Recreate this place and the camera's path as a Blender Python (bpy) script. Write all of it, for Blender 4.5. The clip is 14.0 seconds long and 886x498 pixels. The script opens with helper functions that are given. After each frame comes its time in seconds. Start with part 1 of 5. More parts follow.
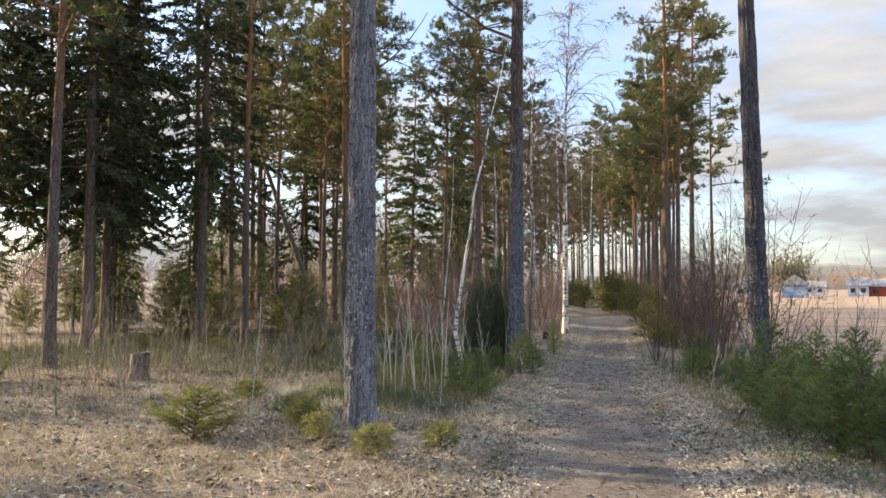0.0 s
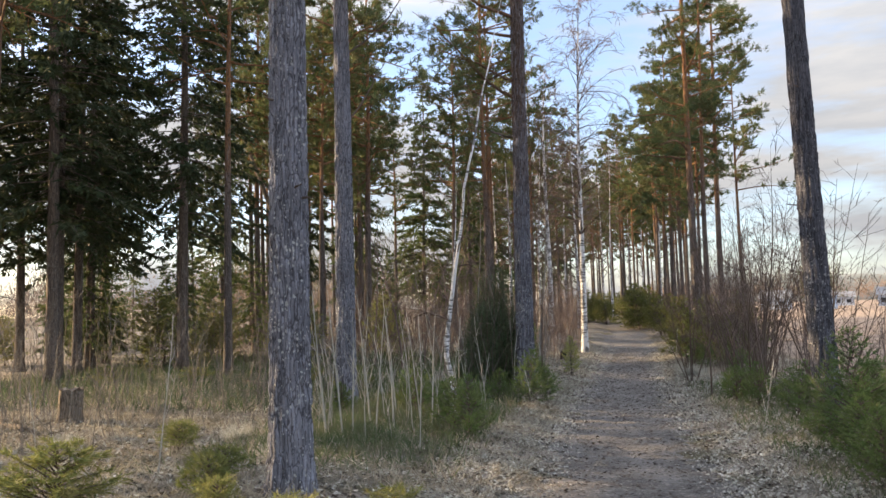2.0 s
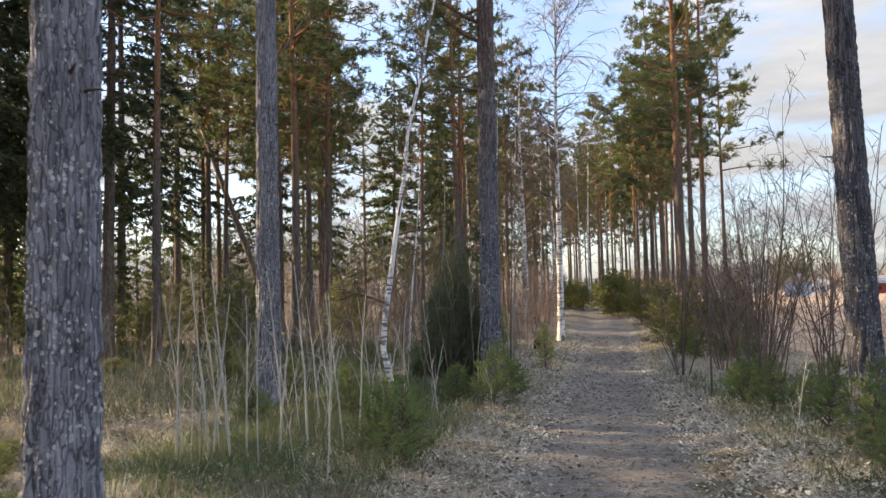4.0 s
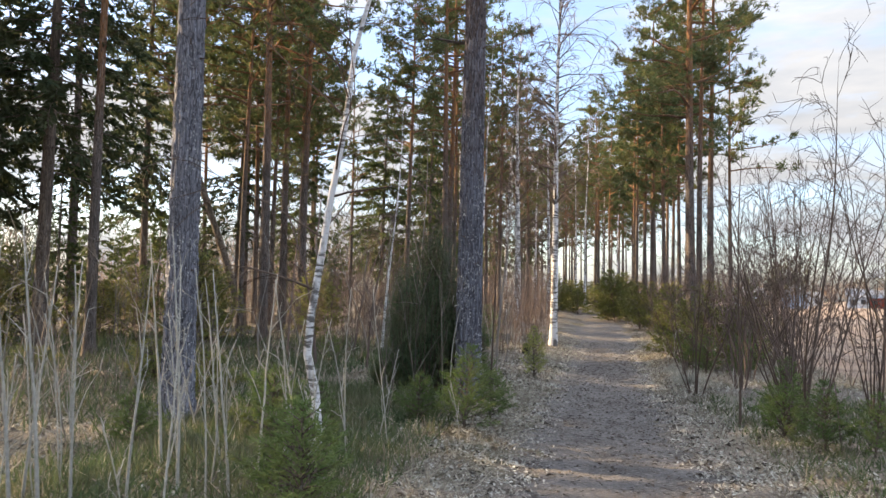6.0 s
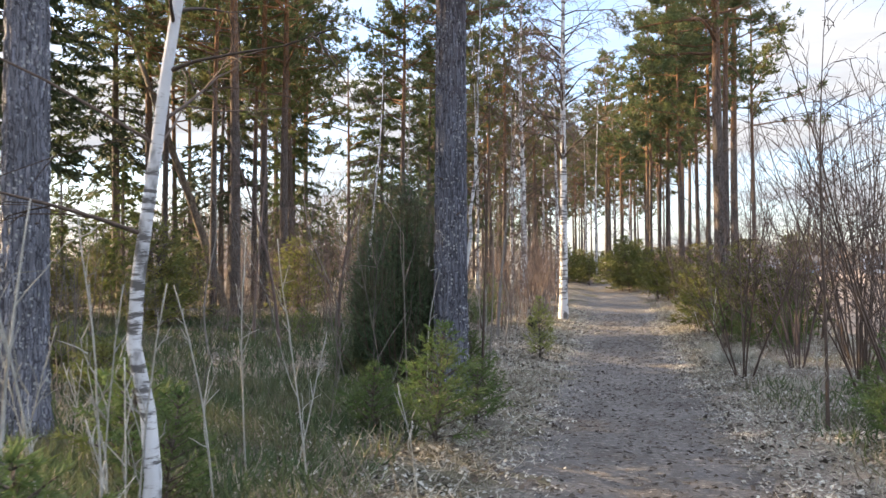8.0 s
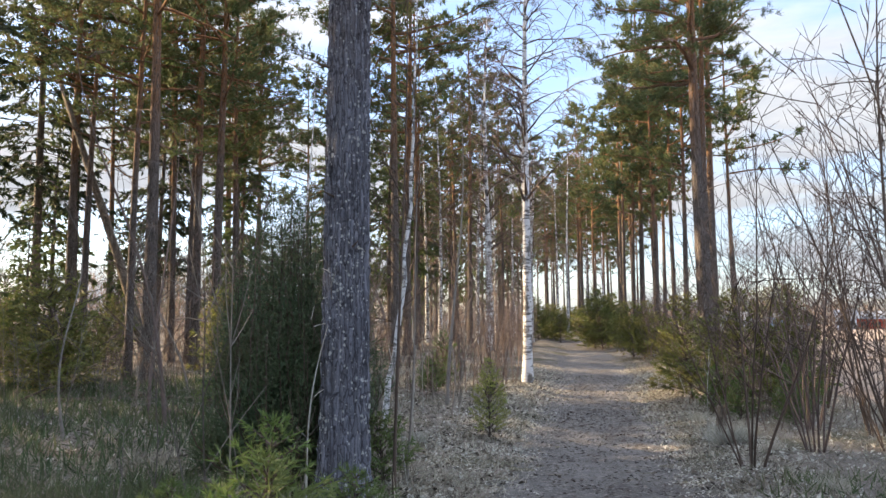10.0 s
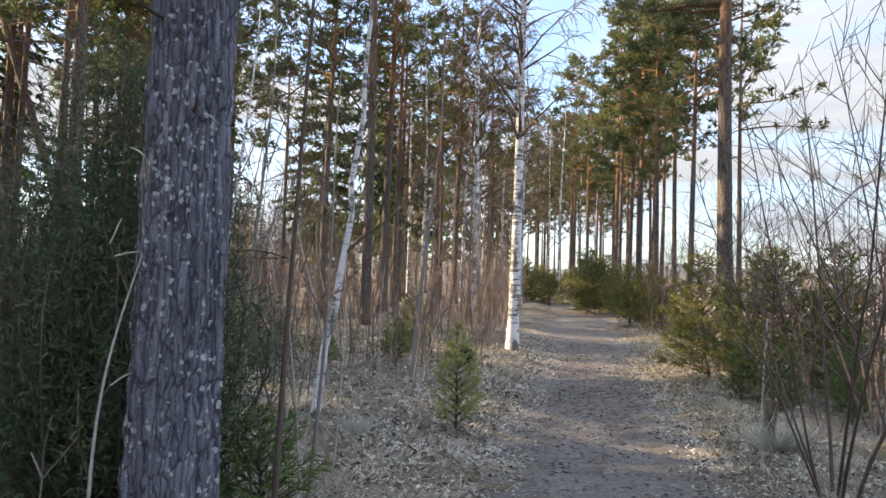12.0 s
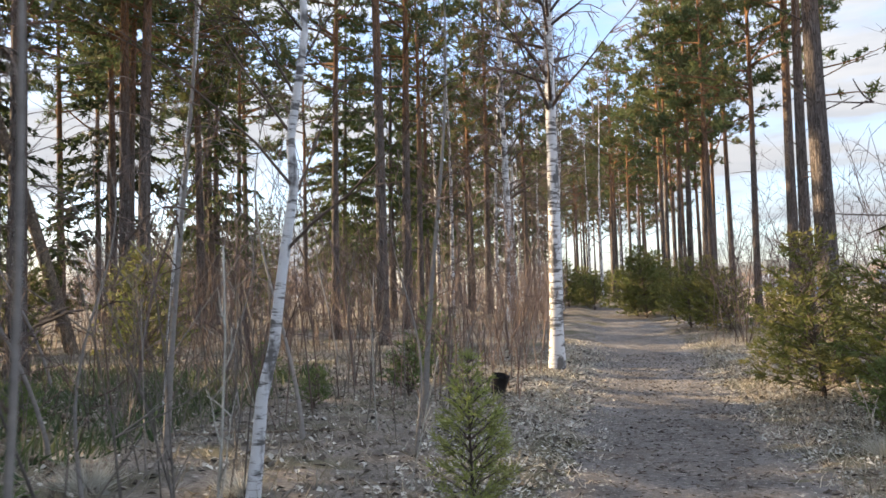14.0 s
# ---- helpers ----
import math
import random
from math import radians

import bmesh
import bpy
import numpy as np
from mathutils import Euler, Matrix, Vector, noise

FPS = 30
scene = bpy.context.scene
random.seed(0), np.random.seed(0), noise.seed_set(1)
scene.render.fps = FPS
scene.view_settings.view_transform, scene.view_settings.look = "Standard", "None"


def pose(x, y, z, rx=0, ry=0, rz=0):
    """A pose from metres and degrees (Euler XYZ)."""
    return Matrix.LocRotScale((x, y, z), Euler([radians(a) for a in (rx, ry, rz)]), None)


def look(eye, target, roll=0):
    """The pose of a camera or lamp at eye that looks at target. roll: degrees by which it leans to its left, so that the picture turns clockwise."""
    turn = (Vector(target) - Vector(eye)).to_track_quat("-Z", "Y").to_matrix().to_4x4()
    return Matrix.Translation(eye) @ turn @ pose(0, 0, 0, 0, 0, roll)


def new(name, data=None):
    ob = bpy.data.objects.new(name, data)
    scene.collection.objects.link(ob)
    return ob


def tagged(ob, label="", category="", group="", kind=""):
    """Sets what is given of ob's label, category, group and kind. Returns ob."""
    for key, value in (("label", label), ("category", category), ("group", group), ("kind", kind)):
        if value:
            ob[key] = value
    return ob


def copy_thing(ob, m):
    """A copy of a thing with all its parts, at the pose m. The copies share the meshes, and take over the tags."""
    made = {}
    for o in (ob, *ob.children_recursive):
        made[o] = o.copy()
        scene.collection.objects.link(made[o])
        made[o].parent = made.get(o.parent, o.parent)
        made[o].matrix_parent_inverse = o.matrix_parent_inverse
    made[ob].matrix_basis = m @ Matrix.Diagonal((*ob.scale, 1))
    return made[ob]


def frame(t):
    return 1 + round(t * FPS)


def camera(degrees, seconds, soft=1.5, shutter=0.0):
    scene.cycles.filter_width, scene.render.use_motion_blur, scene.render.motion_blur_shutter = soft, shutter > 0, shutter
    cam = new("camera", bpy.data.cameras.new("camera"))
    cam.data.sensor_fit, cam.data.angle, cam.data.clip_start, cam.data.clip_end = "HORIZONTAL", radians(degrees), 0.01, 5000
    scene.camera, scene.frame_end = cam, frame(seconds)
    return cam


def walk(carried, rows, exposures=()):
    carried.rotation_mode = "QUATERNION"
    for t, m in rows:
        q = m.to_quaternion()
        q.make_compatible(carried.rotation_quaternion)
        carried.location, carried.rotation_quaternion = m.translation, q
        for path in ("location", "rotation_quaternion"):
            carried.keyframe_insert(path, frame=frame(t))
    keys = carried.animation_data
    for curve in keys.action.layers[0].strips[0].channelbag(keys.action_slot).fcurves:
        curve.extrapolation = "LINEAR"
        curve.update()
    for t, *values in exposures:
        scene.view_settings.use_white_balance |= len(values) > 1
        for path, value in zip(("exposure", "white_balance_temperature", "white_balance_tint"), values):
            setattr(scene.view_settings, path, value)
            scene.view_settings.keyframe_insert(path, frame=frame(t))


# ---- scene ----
cam = camera(61.3, 14.0, 1.5, 0.2)
METRES, EYE, TILT, LEAN, TURN = 18.0, 1.5, 0.5, 0.0, 10.1
ROWS = [
    (0.0, 0.0, 0.0, 0.0, -0.01, 2.33, -0.18),
    (0.5, 0.0052, 0.0343, -0.002, 0.63, 3.62, -1.32),
    (1.0, 0.0181, 0.0656, -0.0043, 1.37, 4.81, -0.01),
    (1.5, 0.0228, 0.0981, -0.0062, 1.47, 4.66, 0.76),
    (2.0, 0.0278, 0.1305, -0.009, 1.57, 3.99, 1.4),
    (2.5, 0.0303, 0.1645, -0.0105, 2.74, 3.1, 0.8),
    (3.0, 0.0376, 0.2012, -0.0123, 1.35, 3.32, 1.28),
    (3.5, 0.0445, 0.2353, -0.014, 0.26, 2.99, 1.62),
    (6.0, 0.0701, 0.3989, -0.0213, -0.63, 2.8, -1.09),
    (6.5, 0.0773, 0.4349, -0.0246, 1.64, 0.11, -0.52),
    (7.0, 0.079, 0.4713, -0.0266, 1.71, 0.52, -1.98),
    (7.5, 0.0881, 0.5095, -0.0293, 1.02, 0.86, 0.71),
    (8.0, 0.0945, 0.5455, -0.0318, 0.12, 0.93, 0.24),
    (8.5, 0.1087, 0.5802, -0.0321, -1.52, 5.41, 0.48),
    (11.0, 0.1429, 0.7496, -0.0376, -2.1, 4.64, 0.12),
    (11.5, 0.1463, 0.7885, -0.0395, -3.29, 3.37, -0.88),
    (12.0, 0.1524, 0.8249, -0.0399, -2.66, 2.15, -1.92),
    (12.5, 0.1546, 0.8626, -0.0398, -1.26, 3.59, -0.95),
    (13.0, 0.1624, 0.8996, -0.0414, 0.62, 5.49, 0.3),
    (13.5, 0.1644, 0.939, -0.0434, 1.49, 5.0, -0.01),
    (14.0, 0.1738, 0.9797, -0.043, 0.35, 2.96, 1.42),
]
walk(cam, [(t, pose(0, 0, EYE, TILT, LEAN, TURN) @ pose(METRES * x, METRES * y, METRES * z, 90 + pitch, roll, yaw)) for t, x, y, z, yaw, pitch, roll in ROWS], [(0.0, 0.66, 6650, 11), (2.0, 0.64, 6650, 11), (6.5, 0.94, 6550, 11), (7.2, 1.04, 6500, 12), (8.5, 1.06, 6450, 12), (11.0, 0.8, 6200, 10), (12.5, 0.95, 6350, 11), (14.0, 0.85, 6350, 11)])

# ---- world, sun ----
SUN_DIR = Vector((-0.93, 0.14, 0.36)).normalized()
SUN_EL = math.asin(SUN_DIR.z)
SUN_AZ = math.atan2(SUN_DIR.x, SUN_DIR.y)

sun_data = bpy.data.lights.new("sun", "SUN")
sun_data.energy, sun_data.angle, sun_data.color = 10.5, radians(0.6), (1.0, 0.71, 0.40)
sun = new("sun", sun_data)
sun.matrix_world = look(SUN_DIR * 60, (0, 0, 0))

world = bpy.data.worlds.new("sky_world")
scene.world = world
world.use_nodes = True
wt = world.node_tree
wt.nodes.clear()


def wn(kind, **sets):
    n = wt.nodes.new(kind)
    for k, v in sets.items():
        n.inputs[k].default_value = v
    return n


w_out = wt.nodes.new("ShaderNodeOutputWorld")
w_bg = wn("ShaderNodeBackground", Strength=0.12)
w_sky = wt.nodes.new("ShaderNodeTexSky")
w_sky.sky_type, w_sky.sun_disc = "NISHITA", False
w_sky.sun_elevation, w_sky.sun_rotation = SUN_EL, SUN_AZ
w_tc = wt.nodes.new("ShaderNodeTexCoord")
w_map = wt.nodes.new("ShaderNodeMapping")
w_map.inputs["Scale"].default_value = (1.6, 1.6, 7.0)
w_noise = wn("ShaderNodeTexNoise", Scale=1.6, Detail=6.0, Roughness=0.55)
w_ramp = wt.nodes.new("ShaderNodeValToRGB")
w_ramp.color_ramp.elements[0].position, w_ramp.color_ramp.elements[0].color = 0.40, (0, 0, 0, 1)
w_ramp.color_ramp.elements[1].position, w_ramp.color_ramp.elements[1].color = 0.55, (1, 1, 1, 1)
w_noise2 = wn("ShaderNodeTexNoise", Scale=4.0, Detail=5.0, Roughness=0.6)
w_cloud = wt.nodes.new("ShaderNodeValToRGB")
w_cloud.color_ramp.elements[0].position, w_cloud.color_ramp.elements[0].color = 0.35, (0.75, 0.78, 0.83, 1)
w_cloud.color_ramp.elements[1].position, w_cloud.color_ramp.elements[1].color = 0.62, (0.92, 0.92, 0.93, 1)
w_gain = wt.nodes.new("ShaderNodeVectorMath")
w_gain.operation = "SCALE"
w_sep = wt.nodes.new("ShaderNodeSeparateXYZ")
w_sq = wt.nodes.new("ShaderNodeMath")
w_sq.operation = "POWER"
w_sq.inputs[1].default_value = 2.0
w_lum = wt.nodes.new("ShaderNodeMath")
w_lum.operation = "MULTIPLY_ADD"
w_lum.inputs[1].default_value, w_lum.inputs[2].default_value = 14.5, 3.7
w_blue = wt.nodes.new("ShaderNodeVectorMath")
w_blue.operation = "MULTIPLY"
w_blue.inputs[1].default_value = (1.75, 1.85, 2.1)
w_mix = wt.nodes.new("ShaderNodeMix")
w_mix.data_type = "RGBA"
wl = wt.links.new
wl(w_tc.outputs["Generated"], w_map.inputs["Vector"])
wl(w_tc.outputs["Generated"], w_sep.inputs[0])
w_abs = wt.nodes.new("ShaderNodeMath")
w_abs.operation = "ABSOLUTE"
wl(w_sep.outputs["Z"], w_abs.inputs[0])
wl(w_abs.outputs[0], w_sq.inputs[0])
wl(w_sq.outputs[0], w_lum.inputs[0])
wl(w_lum.outputs[0], w_gain.inputs["Scale"])
wl(w_map.outputs["Vector"], w_noise.inputs["Vector"])
wl(w_map.outputs["Vector"], w_noise2.inputs["Vector"])
wl(w_noise.outputs["Fac"], w_ramp.inputs["Fac"])
wl(w_noise2.outputs["Fac"], w_cloud.inputs["Fac"])
wl(w_cloud.outputs["Color"], w_gain.inputs[0])
wl(w_sky.outputs["Color"], w_blue.inputs[0])
w_haze = wt.nodes.new("ShaderNodeMapRange")
w_haze.inputs["To Min"].default_value, w_haze.inputs["To Max"].default_value = 0.18, 1.0
wl(w_ramp.outputs["Color"], w_haze.inputs["Value"])
wl(w_haze.outputs["Result"], w_mix.inputs["Factor"])
wl(w_blue.outputs["Vector"], w_mix.inputs["A"])
wl(w_gain.outputs["Vector"], w_mix.inputs["B"])
wl(w_mix.outputs["Result"], w_bg.inputs["Color"])
wl(w_bg.outputs["Background"], w_out.inputs["Surface"])


# ---- materials ----
class Mat:
    """A small node material builder round one Principled shader."""

    def __init__(self, name, rough=0.9, spec=0.2):
        self.m = bpy.data.materials.new(name)
        self.m.use_nodes = True
        self.t = self.m.node_tree
        self.p = self.t.nodes["Principled BSDF"]
        self.out = self.t.nodes["Material Output"]
        self.p.inputs["Roughness"].default_value = rough
        self.p.inputs["Specular IOR Level"].default_value = spec
        self.pos = None

    def link(self, a, b):
        self.t.links.new(a, b)

    def coord(self, kind="Object", scale=(1, 1, 1)):
        if kind == "Position":
            src = self.t.nodes.new("ShaderNodeNewGeometry").outputs["Position"]
        else:
            src = self.t.nodes.new("ShaderNodeTexCoord").outputs[kind]
        mp = self.t.nodes.new("ShaderNodeMapping")
        mp.inputs["Scale"].default_value = scale
        self.link(src, mp.inputs["Vector"])
        return mp.outputs["Vector"]

    def noise(self, vec, scale, detail=4.0, rough=0.55):
        n = self.t.nodes.new("ShaderNodeTexNoise")
        n.inputs["Scale"].default_value, n.inputs["Detail"].default_value = scale, detail
        n.inputs["Roughness"].default_value = rough
        self.link(vec, n.inputs["Vector"])
        return n.outputs["Fac"]

    def voronoi(self, vec, scale, feature="DISTANCE_TO_EDGE"):
        n = self.t.nodes.new("ShaderNodeTexVoronoi")
        n.feature = feature
        n.inputs["Scale"].default_value = scale
        self.link(vec, n.inputs["Vector"])
        return n.outputs["Distance"]

    def ramp(self, fac, *stops):
        n = self.t.nodes.new("ShaderNodeValToRGB")
        els = n.color_ramp.elements
        while len(els) < len(stops):
            els.new(0.5)
        for e, (pos, col) in zip(els, stops):
            e.position = pos
            e.color = (*col, 1) if hasattr(col, "__len__") else (col, col, col, 1)
        self.link(fac, n.inputs["Fac"])
        return n.outputs["Color"]

    def mix(self, fac, a, b, blend="MIX"):
        n = self.t.nodes.new("ShaderNodeMix")
        n.data_type, n.blend_type = "RGBA", blend
        for val, key in ((fac, "Factor"), (a, "A"), (b, "B")):
            if isinstance(val, (int, float)):
                n.inputs[key].default_value = val if key == "Factor" else (val, val, val, 1)
            elif isinstance(val, tuple):
                n.inputs[key].default_value = (*val, 1)
            else:
                self.link(val, n.inputs[key])
        return n.outputs["Result"]

    def math(self, op, a, b=0.0):
        n = self.t.nodes.new("ShaderNodeMath")
        n.operation = op
        for i, val in enumerate((a, b)):
            if isinstance(val, (int, float)):
                n.inputs[i].default_value = val
            else:
                self.link(val, n.inputs[i])
        return n.outputs[0]

    def axis(self, vec, k):
        n = self.t.nodes.new("ShaderNodeSeparateXYZ")
        self.link(vec, n.inputs[0])
        return n.outputs[k]

    def random(self):
        return self.t.nodes.new("ShaderNodeObjectInfo").outputs["Random"]

    def island(self):
        return self.t.nodes.new("ShaderNodeNewGeometry").outputs["Random Per Island"]

    def color(self, c):
        self.link(c, self.p.inputs["Base Color"])

    def bump(self, height, strength=0.5, dist=0.02):
        n = self.t.nodes.new("ShaderNodeBump")
        n.inputs["Strength"].default_value, n.inputs["Distance"].default_value = strength, dist
        self.link(height, n.inputs["Height"])
        self.link(n.outputs["Normal"], self.p.inputs["Normal"])

    def translucent(self, c, amount):
        tr = self.t.nodes.new("ShaderNodeBsdfTranslucent")
        self.link(c, tr.inputs["Color"])
        mx = self.t.nodes.new("ShaderNodeMixShader")
        mx.inputs["Fac"].default_value = amount
        self.link(self.p.outputs["BSDF"], mx.inputs[1])
        self.link(tr.outputs["BSDF"], mx.inputs[2])
        self.link(mx.outputs["Shader"], self.out.inputs["Surface"])


def bark_mat(name, low, crack, high=None, lichen=0.0, turn_at=7.0):
    m = Mat(name, 0.92, 0.15)
    plain = m.coord("Object")
    warp = m.t.nodes.new("ShaderNodeTexNoise")
    warp.inputs["Scale"].default_value, warp.inputs["Detail"].default_value = 7.0, 3.0
    m.link(plain, warp.inputs["Vector"])
    push = m.t.nodes.new("ShaderNodeVectorMath")
    push.operation = "MULTIPLY_ADD"
    push.inputs[1].default_value = (0.035, 0.035, 0.05)
    m.link(warp.outputs["Color"], push.inputs[0])
    m.link(m.coord("Object", (1, 1, 0.12)), push.inputs[2])
    v = push.outputs["Vector"]
    wob = m.noise(v, 9.0, 5.0)
    plates = m.voronoi(v, 33.0)
    streak = m.noise(v, 34.0, 4.0, 0.6)
    fine = m.noise(plain, 60.0, 4.0, 0.65)
    big = m.noise(plain, 1.3, 3.0)
    base = m.mix(m.ramp(wob, (0.35, 0.0), (0.65, 1.0)), tuple(c * 0.62 for c in low), tuple(c * 1.4 for c in low))
    base = m.mix(m.ramp(big, (0.35, 0.0), (0.7, 0.55)), base, tuple(c * 0.75 for c in low))
    if high:
        z = m.axis(plain, 2)
        zz = m.math("ADD", z, m.math("MULTIPLY", big, 3.0))
        up = m.ramp(m.math("DIVIDE", zz, turn_at * 2), (0.42, 0.0), (0.68, 1.0))
        base = m.mix(up, base, m.mix(wob, tuple(c * 0.75 for c in high), tuple(c * 1.2 for c in high)))
    base = m.mix(m.ramp(streak, (0.48, 0.0), (0.66, 0.75)), base, tuple(min(0.5, c * 1.9) for c in low))
    gap = m.ramp(m.math("ADD", plates, m.math("MULTIPLY", m.math("SUBTRACT", m.noise(v, 60.0, 3.0), 0.5), 0.22)), (0.01, 1.0), (0.115, 0.0))
    base = m.mix(m.math("MULTIPLY", gap, 0.72), base, crack)
    if lichen:
        ragged = m.t.nodes.new("ShaderNodeVectorMath")
        ragged.operation = "MULTIPLY_ADD"
        ragged.inputs[1].default_value = (0.022, 0.022, 0.022)
        grain = m.t.nodes.new("ShaderNodeTexNoise")
        grain.inputs["Scale"].default_value = 55.0
        m.link(plain, grain.inputs["Vector"])
        m.link(grain.outputs["Color"], ragged.inputs[0])
        m.link(m.coord("Object", (1, 1, 0.8)), ragged.inputs[2])
        cell = m.t.nodes.new("ShaderNodeTexVoronoi")
        cell.inputs["Scale"].default_value = 34.0
        m.link(ragged.outputs["Vector"], cell.inputs["Vector"])
        size = m.math("MULTIPLY", m.axis(cell.outputs["Color"], 0), m.math("SUBTRACT", m.noise(plain, 3.0, 2.0), 0.10))
        disc = m.ramp(m.math("ADD", m.math("SUBTRACT", size, cell.outputs["Distance"]), 0.5), (0.5, 0.0), (0.56, 1.0))
        film = m.ramp(m.noise(m.coord("Object", (1, 1, 0.35)), 30.0, 5.0, 0.7), (0.60, 0.0), (0.75, 0.4))
        low_only = m.ramp(m.math("DIVIDE", m.axis(plain, 2), 10.0), (0.22, 1.0), (0.5, 0.25))
        spot = m.math("MULTIPLY", m.math("MAXIMUM", disc, film), low_only)
        base = m.mix(m.math("MULTIPLY", spot, lichen), base, (0.50, 0.53, 0.55))
    base = m.mix(m.math("MULTIPLY", fine, 0.5), base, m.mix(1.0, base, (0.55, 0.55, 0.58), "MULTIPLY"))
    m.color(base)
    m.bump(m.math("ADD", m.math("ADD", m.ramp(plates, (0.0, 0.0), (0.3, 0.6)), m.math("MULTIPLY", streak, 1.5)), m.math("MULTIPLY", fine, 0.8)), 0.9, 0.02)
    return m.m


PINE_BARK = bark_mat("pine_bark", (0.125, 0.110, 0.105), (0.028, 0.024, 0.023), (0.30, 0.155, 0.07), 0.3, 7.5)
NEAR_BARK = bark_mat("lichened_pine_bark", (0.20, 0.212, 0.258), (0.020, 0.020, 0.026), (0.17, 0.12, 0.095), 0.85, 9.5)
# Near bark darkened: the shade on the pine beside the juniper is in it.
SHADED_BARK = bark_mat("shaded_pine_bark", (0.150, 0.160, 0.200), (0.016, 0.016, 0.022), (0.13, 0.095, 0.08), 0.85, 5.5)
# Darker still: the field-edge pine's shade is put into the bark colour.
DARK_BARK = bark_mat("shade_dark_pine_bark", (0.098, 0.103, 0.128), (0.016, 0.016, 0.02), (0.16, 0.11, 0.085), 0.5, 9.5)
SPRUCE_BARK = bark_mat("spruce_bark", (0.15, 0.125, 0.11), (0.04, 0.034, 0.03), None, 0.3)
DEAD_BARK = bark_mat("weathered_dead_wood", (0.20, 0.17, 0.14), (0.05, 0.04, 0.03), None, 0.25)


def birch_mat(name="birch_bark", more=0.0, pale=1.0):
    m = Mat(name, 0.7, 0.3)
    flat = m.coord("Object", (1, 1, 5.5))
    plain = m.coord("Object")
    band = m.ramp(m.math("MULTIPLY", m.noise(flat, 4.0, 5.0, 0.75), m.math("ADD", m.noise(plain, 3.0, 2.0), 0.55)), (0.55 - more, 0.0), (0.63 - more, 1.0))
    blot = m.ramp(m.noise(m.coord("Object", (1, 1, 0.6)), 4.5, 4.0, 0.6), (0.55 - more, 0.0), (0.63 - more, 1.0))
    tone = m.mix(m.noise(plain, 2.0), tuple(pale * c for c in (0.53, 0.55, 0.59)), tuple(pale * c for c in (0.72, 0.75, 0.80)))
    dark = m.math("MAXIMUM", band, blot)
    m.color(m.mix(m.math("MULTIPLY", dark, 0.88), tone, (0.055, 0.05, 0.048)))
    m.bump(m.math("SUBTRACT", m.noise(plain, 40.0), dark), 0.4, 0.01)
    return m.m


BIRCH_BARK = birch_mat(more=0.025)
YOUNG_BARK = birch_mat("young_birch_bark", 0.015, 0.95)


def twig_mat(name, a, b, rough=0.85):
    m = Mat(name, rough, 0.2)
    v = m.coord("Object")
    c = m.mix(m.ramp(m.island(), (0.0, 0.0), (1.0, 1.0)), a, b)
    c = m.mix(m.ramp(m.noise(v, 30.0, 3.0), (0.35, 0.0), (0.7, 0.6)), c, m.mix(1.0, c, (0.5, 0.5, 0.5), "MULTIPLY"))
    m.color(c)
    return m.m


TWIG_RED = twig_mat("reddish_twig", (0.13, 0.095, 0.083), (0.28, 0.222, 0.198))
TWIG_GREY = twig_mat("grey_twig", (0.115, 0.107, 0.102), (0.215, 0.20, 0.19))
TWIG_DARK = twig_mat("dark_twig", (0.07, 0.055, 0.048), (0.14, 0.11, 0.095))
STEM_GREY = twig_mat("grey_young_stem", (0.17, 0.16, 0.155), (0.27, 0.26, 0.25))
TWIG_BROWN = twig_mat("dark_brown_twig", (0.11, 0.085, 0.08), (0.20, 0.16, 0.15))
SAPLING_BARK = twig_mat("pale_sapling_bark", (0.27, 0.27, 0.25), (0.46, 0.465, 0.44))


def needle_mat(name, a, b, c_old, rough=0.6, trans=0.25):
    m = Mat(name, rough, 0.25)
    col = m.mix(m.island(), a, b)
    patch = m.ramp(m.noise(m.coord("Object"), 1.7, 2.0), (0.42, 0.0), (0.66, 0.7))
    col = m.mix(patch, col, c_old)
    tint = m.mix(m.random(), (0.82, 0.85, 0.8), (1.15, 1.1, 1.0))
    col = m.mix(1.0, col, tint, "MULTIPLY")
    m.color(col)
    m.translucent(col, trans)
    return m.m


PINE_NEEDLES = needle_mat("pine_needles", (0.060, 0.098, 0.046), (0.115, 0.150, 0.066), (0.15, 0.135, 0.06), 0.6, 0.36)
SPRUCE_NEEDLES = needle_mat("spruce_needles", (0.028, 0.048, 0.028), (0.052, 0.078, 0.042), (0.066, 0.072, 0.040), 0.6, 0.3)
YOUNG_NEEDLES = needle_mat("young_spruce_needles", (0.070, 0.125, 0.045), (0.14, 0.205, 0.078), (0.17, 0.185, 0.09), 0.6, 0.35)
# Lighter, yellower spruce green: sunlight on the farther spruces is put into it.
LIT_NEEDLES = needle_mat("sunlit_spruce_needles", (0.060, 0.100, 0.040), (0.110, 0.150, 0.060), (0.12, 0.13, 0.055), 0.6, 0.36)
OLIVE_NEEDLES = needle_mat("yellowish_needles", (0.11, 0.145, 0.052), (0.20, 0.225, 0.085), (0.21, 0.19, 0.09), 0.6, 0.32)
DEEP_NEEDLES = needle_mat("olive_spruce_needles", (0.085, 0.115, 0.036), (0.16, 0.175, 0.06), (0.19, 0.165, 0.06))
SLIM_NEEDLES = needle_mat("yellow_green_needles", (0.17, 0.22, 0.075), (0.28, 0.33, 0.12), (0.28, 0.27, 0.12), 0.6, 0.4)
JUNIPER_NEEDLES = needle_mat("juniper_needles", (0.055, 0.092, 0.058), (0.105, 0.150, 0.086), (0.10, 0.105, 0.065), 0.7, 0.15)
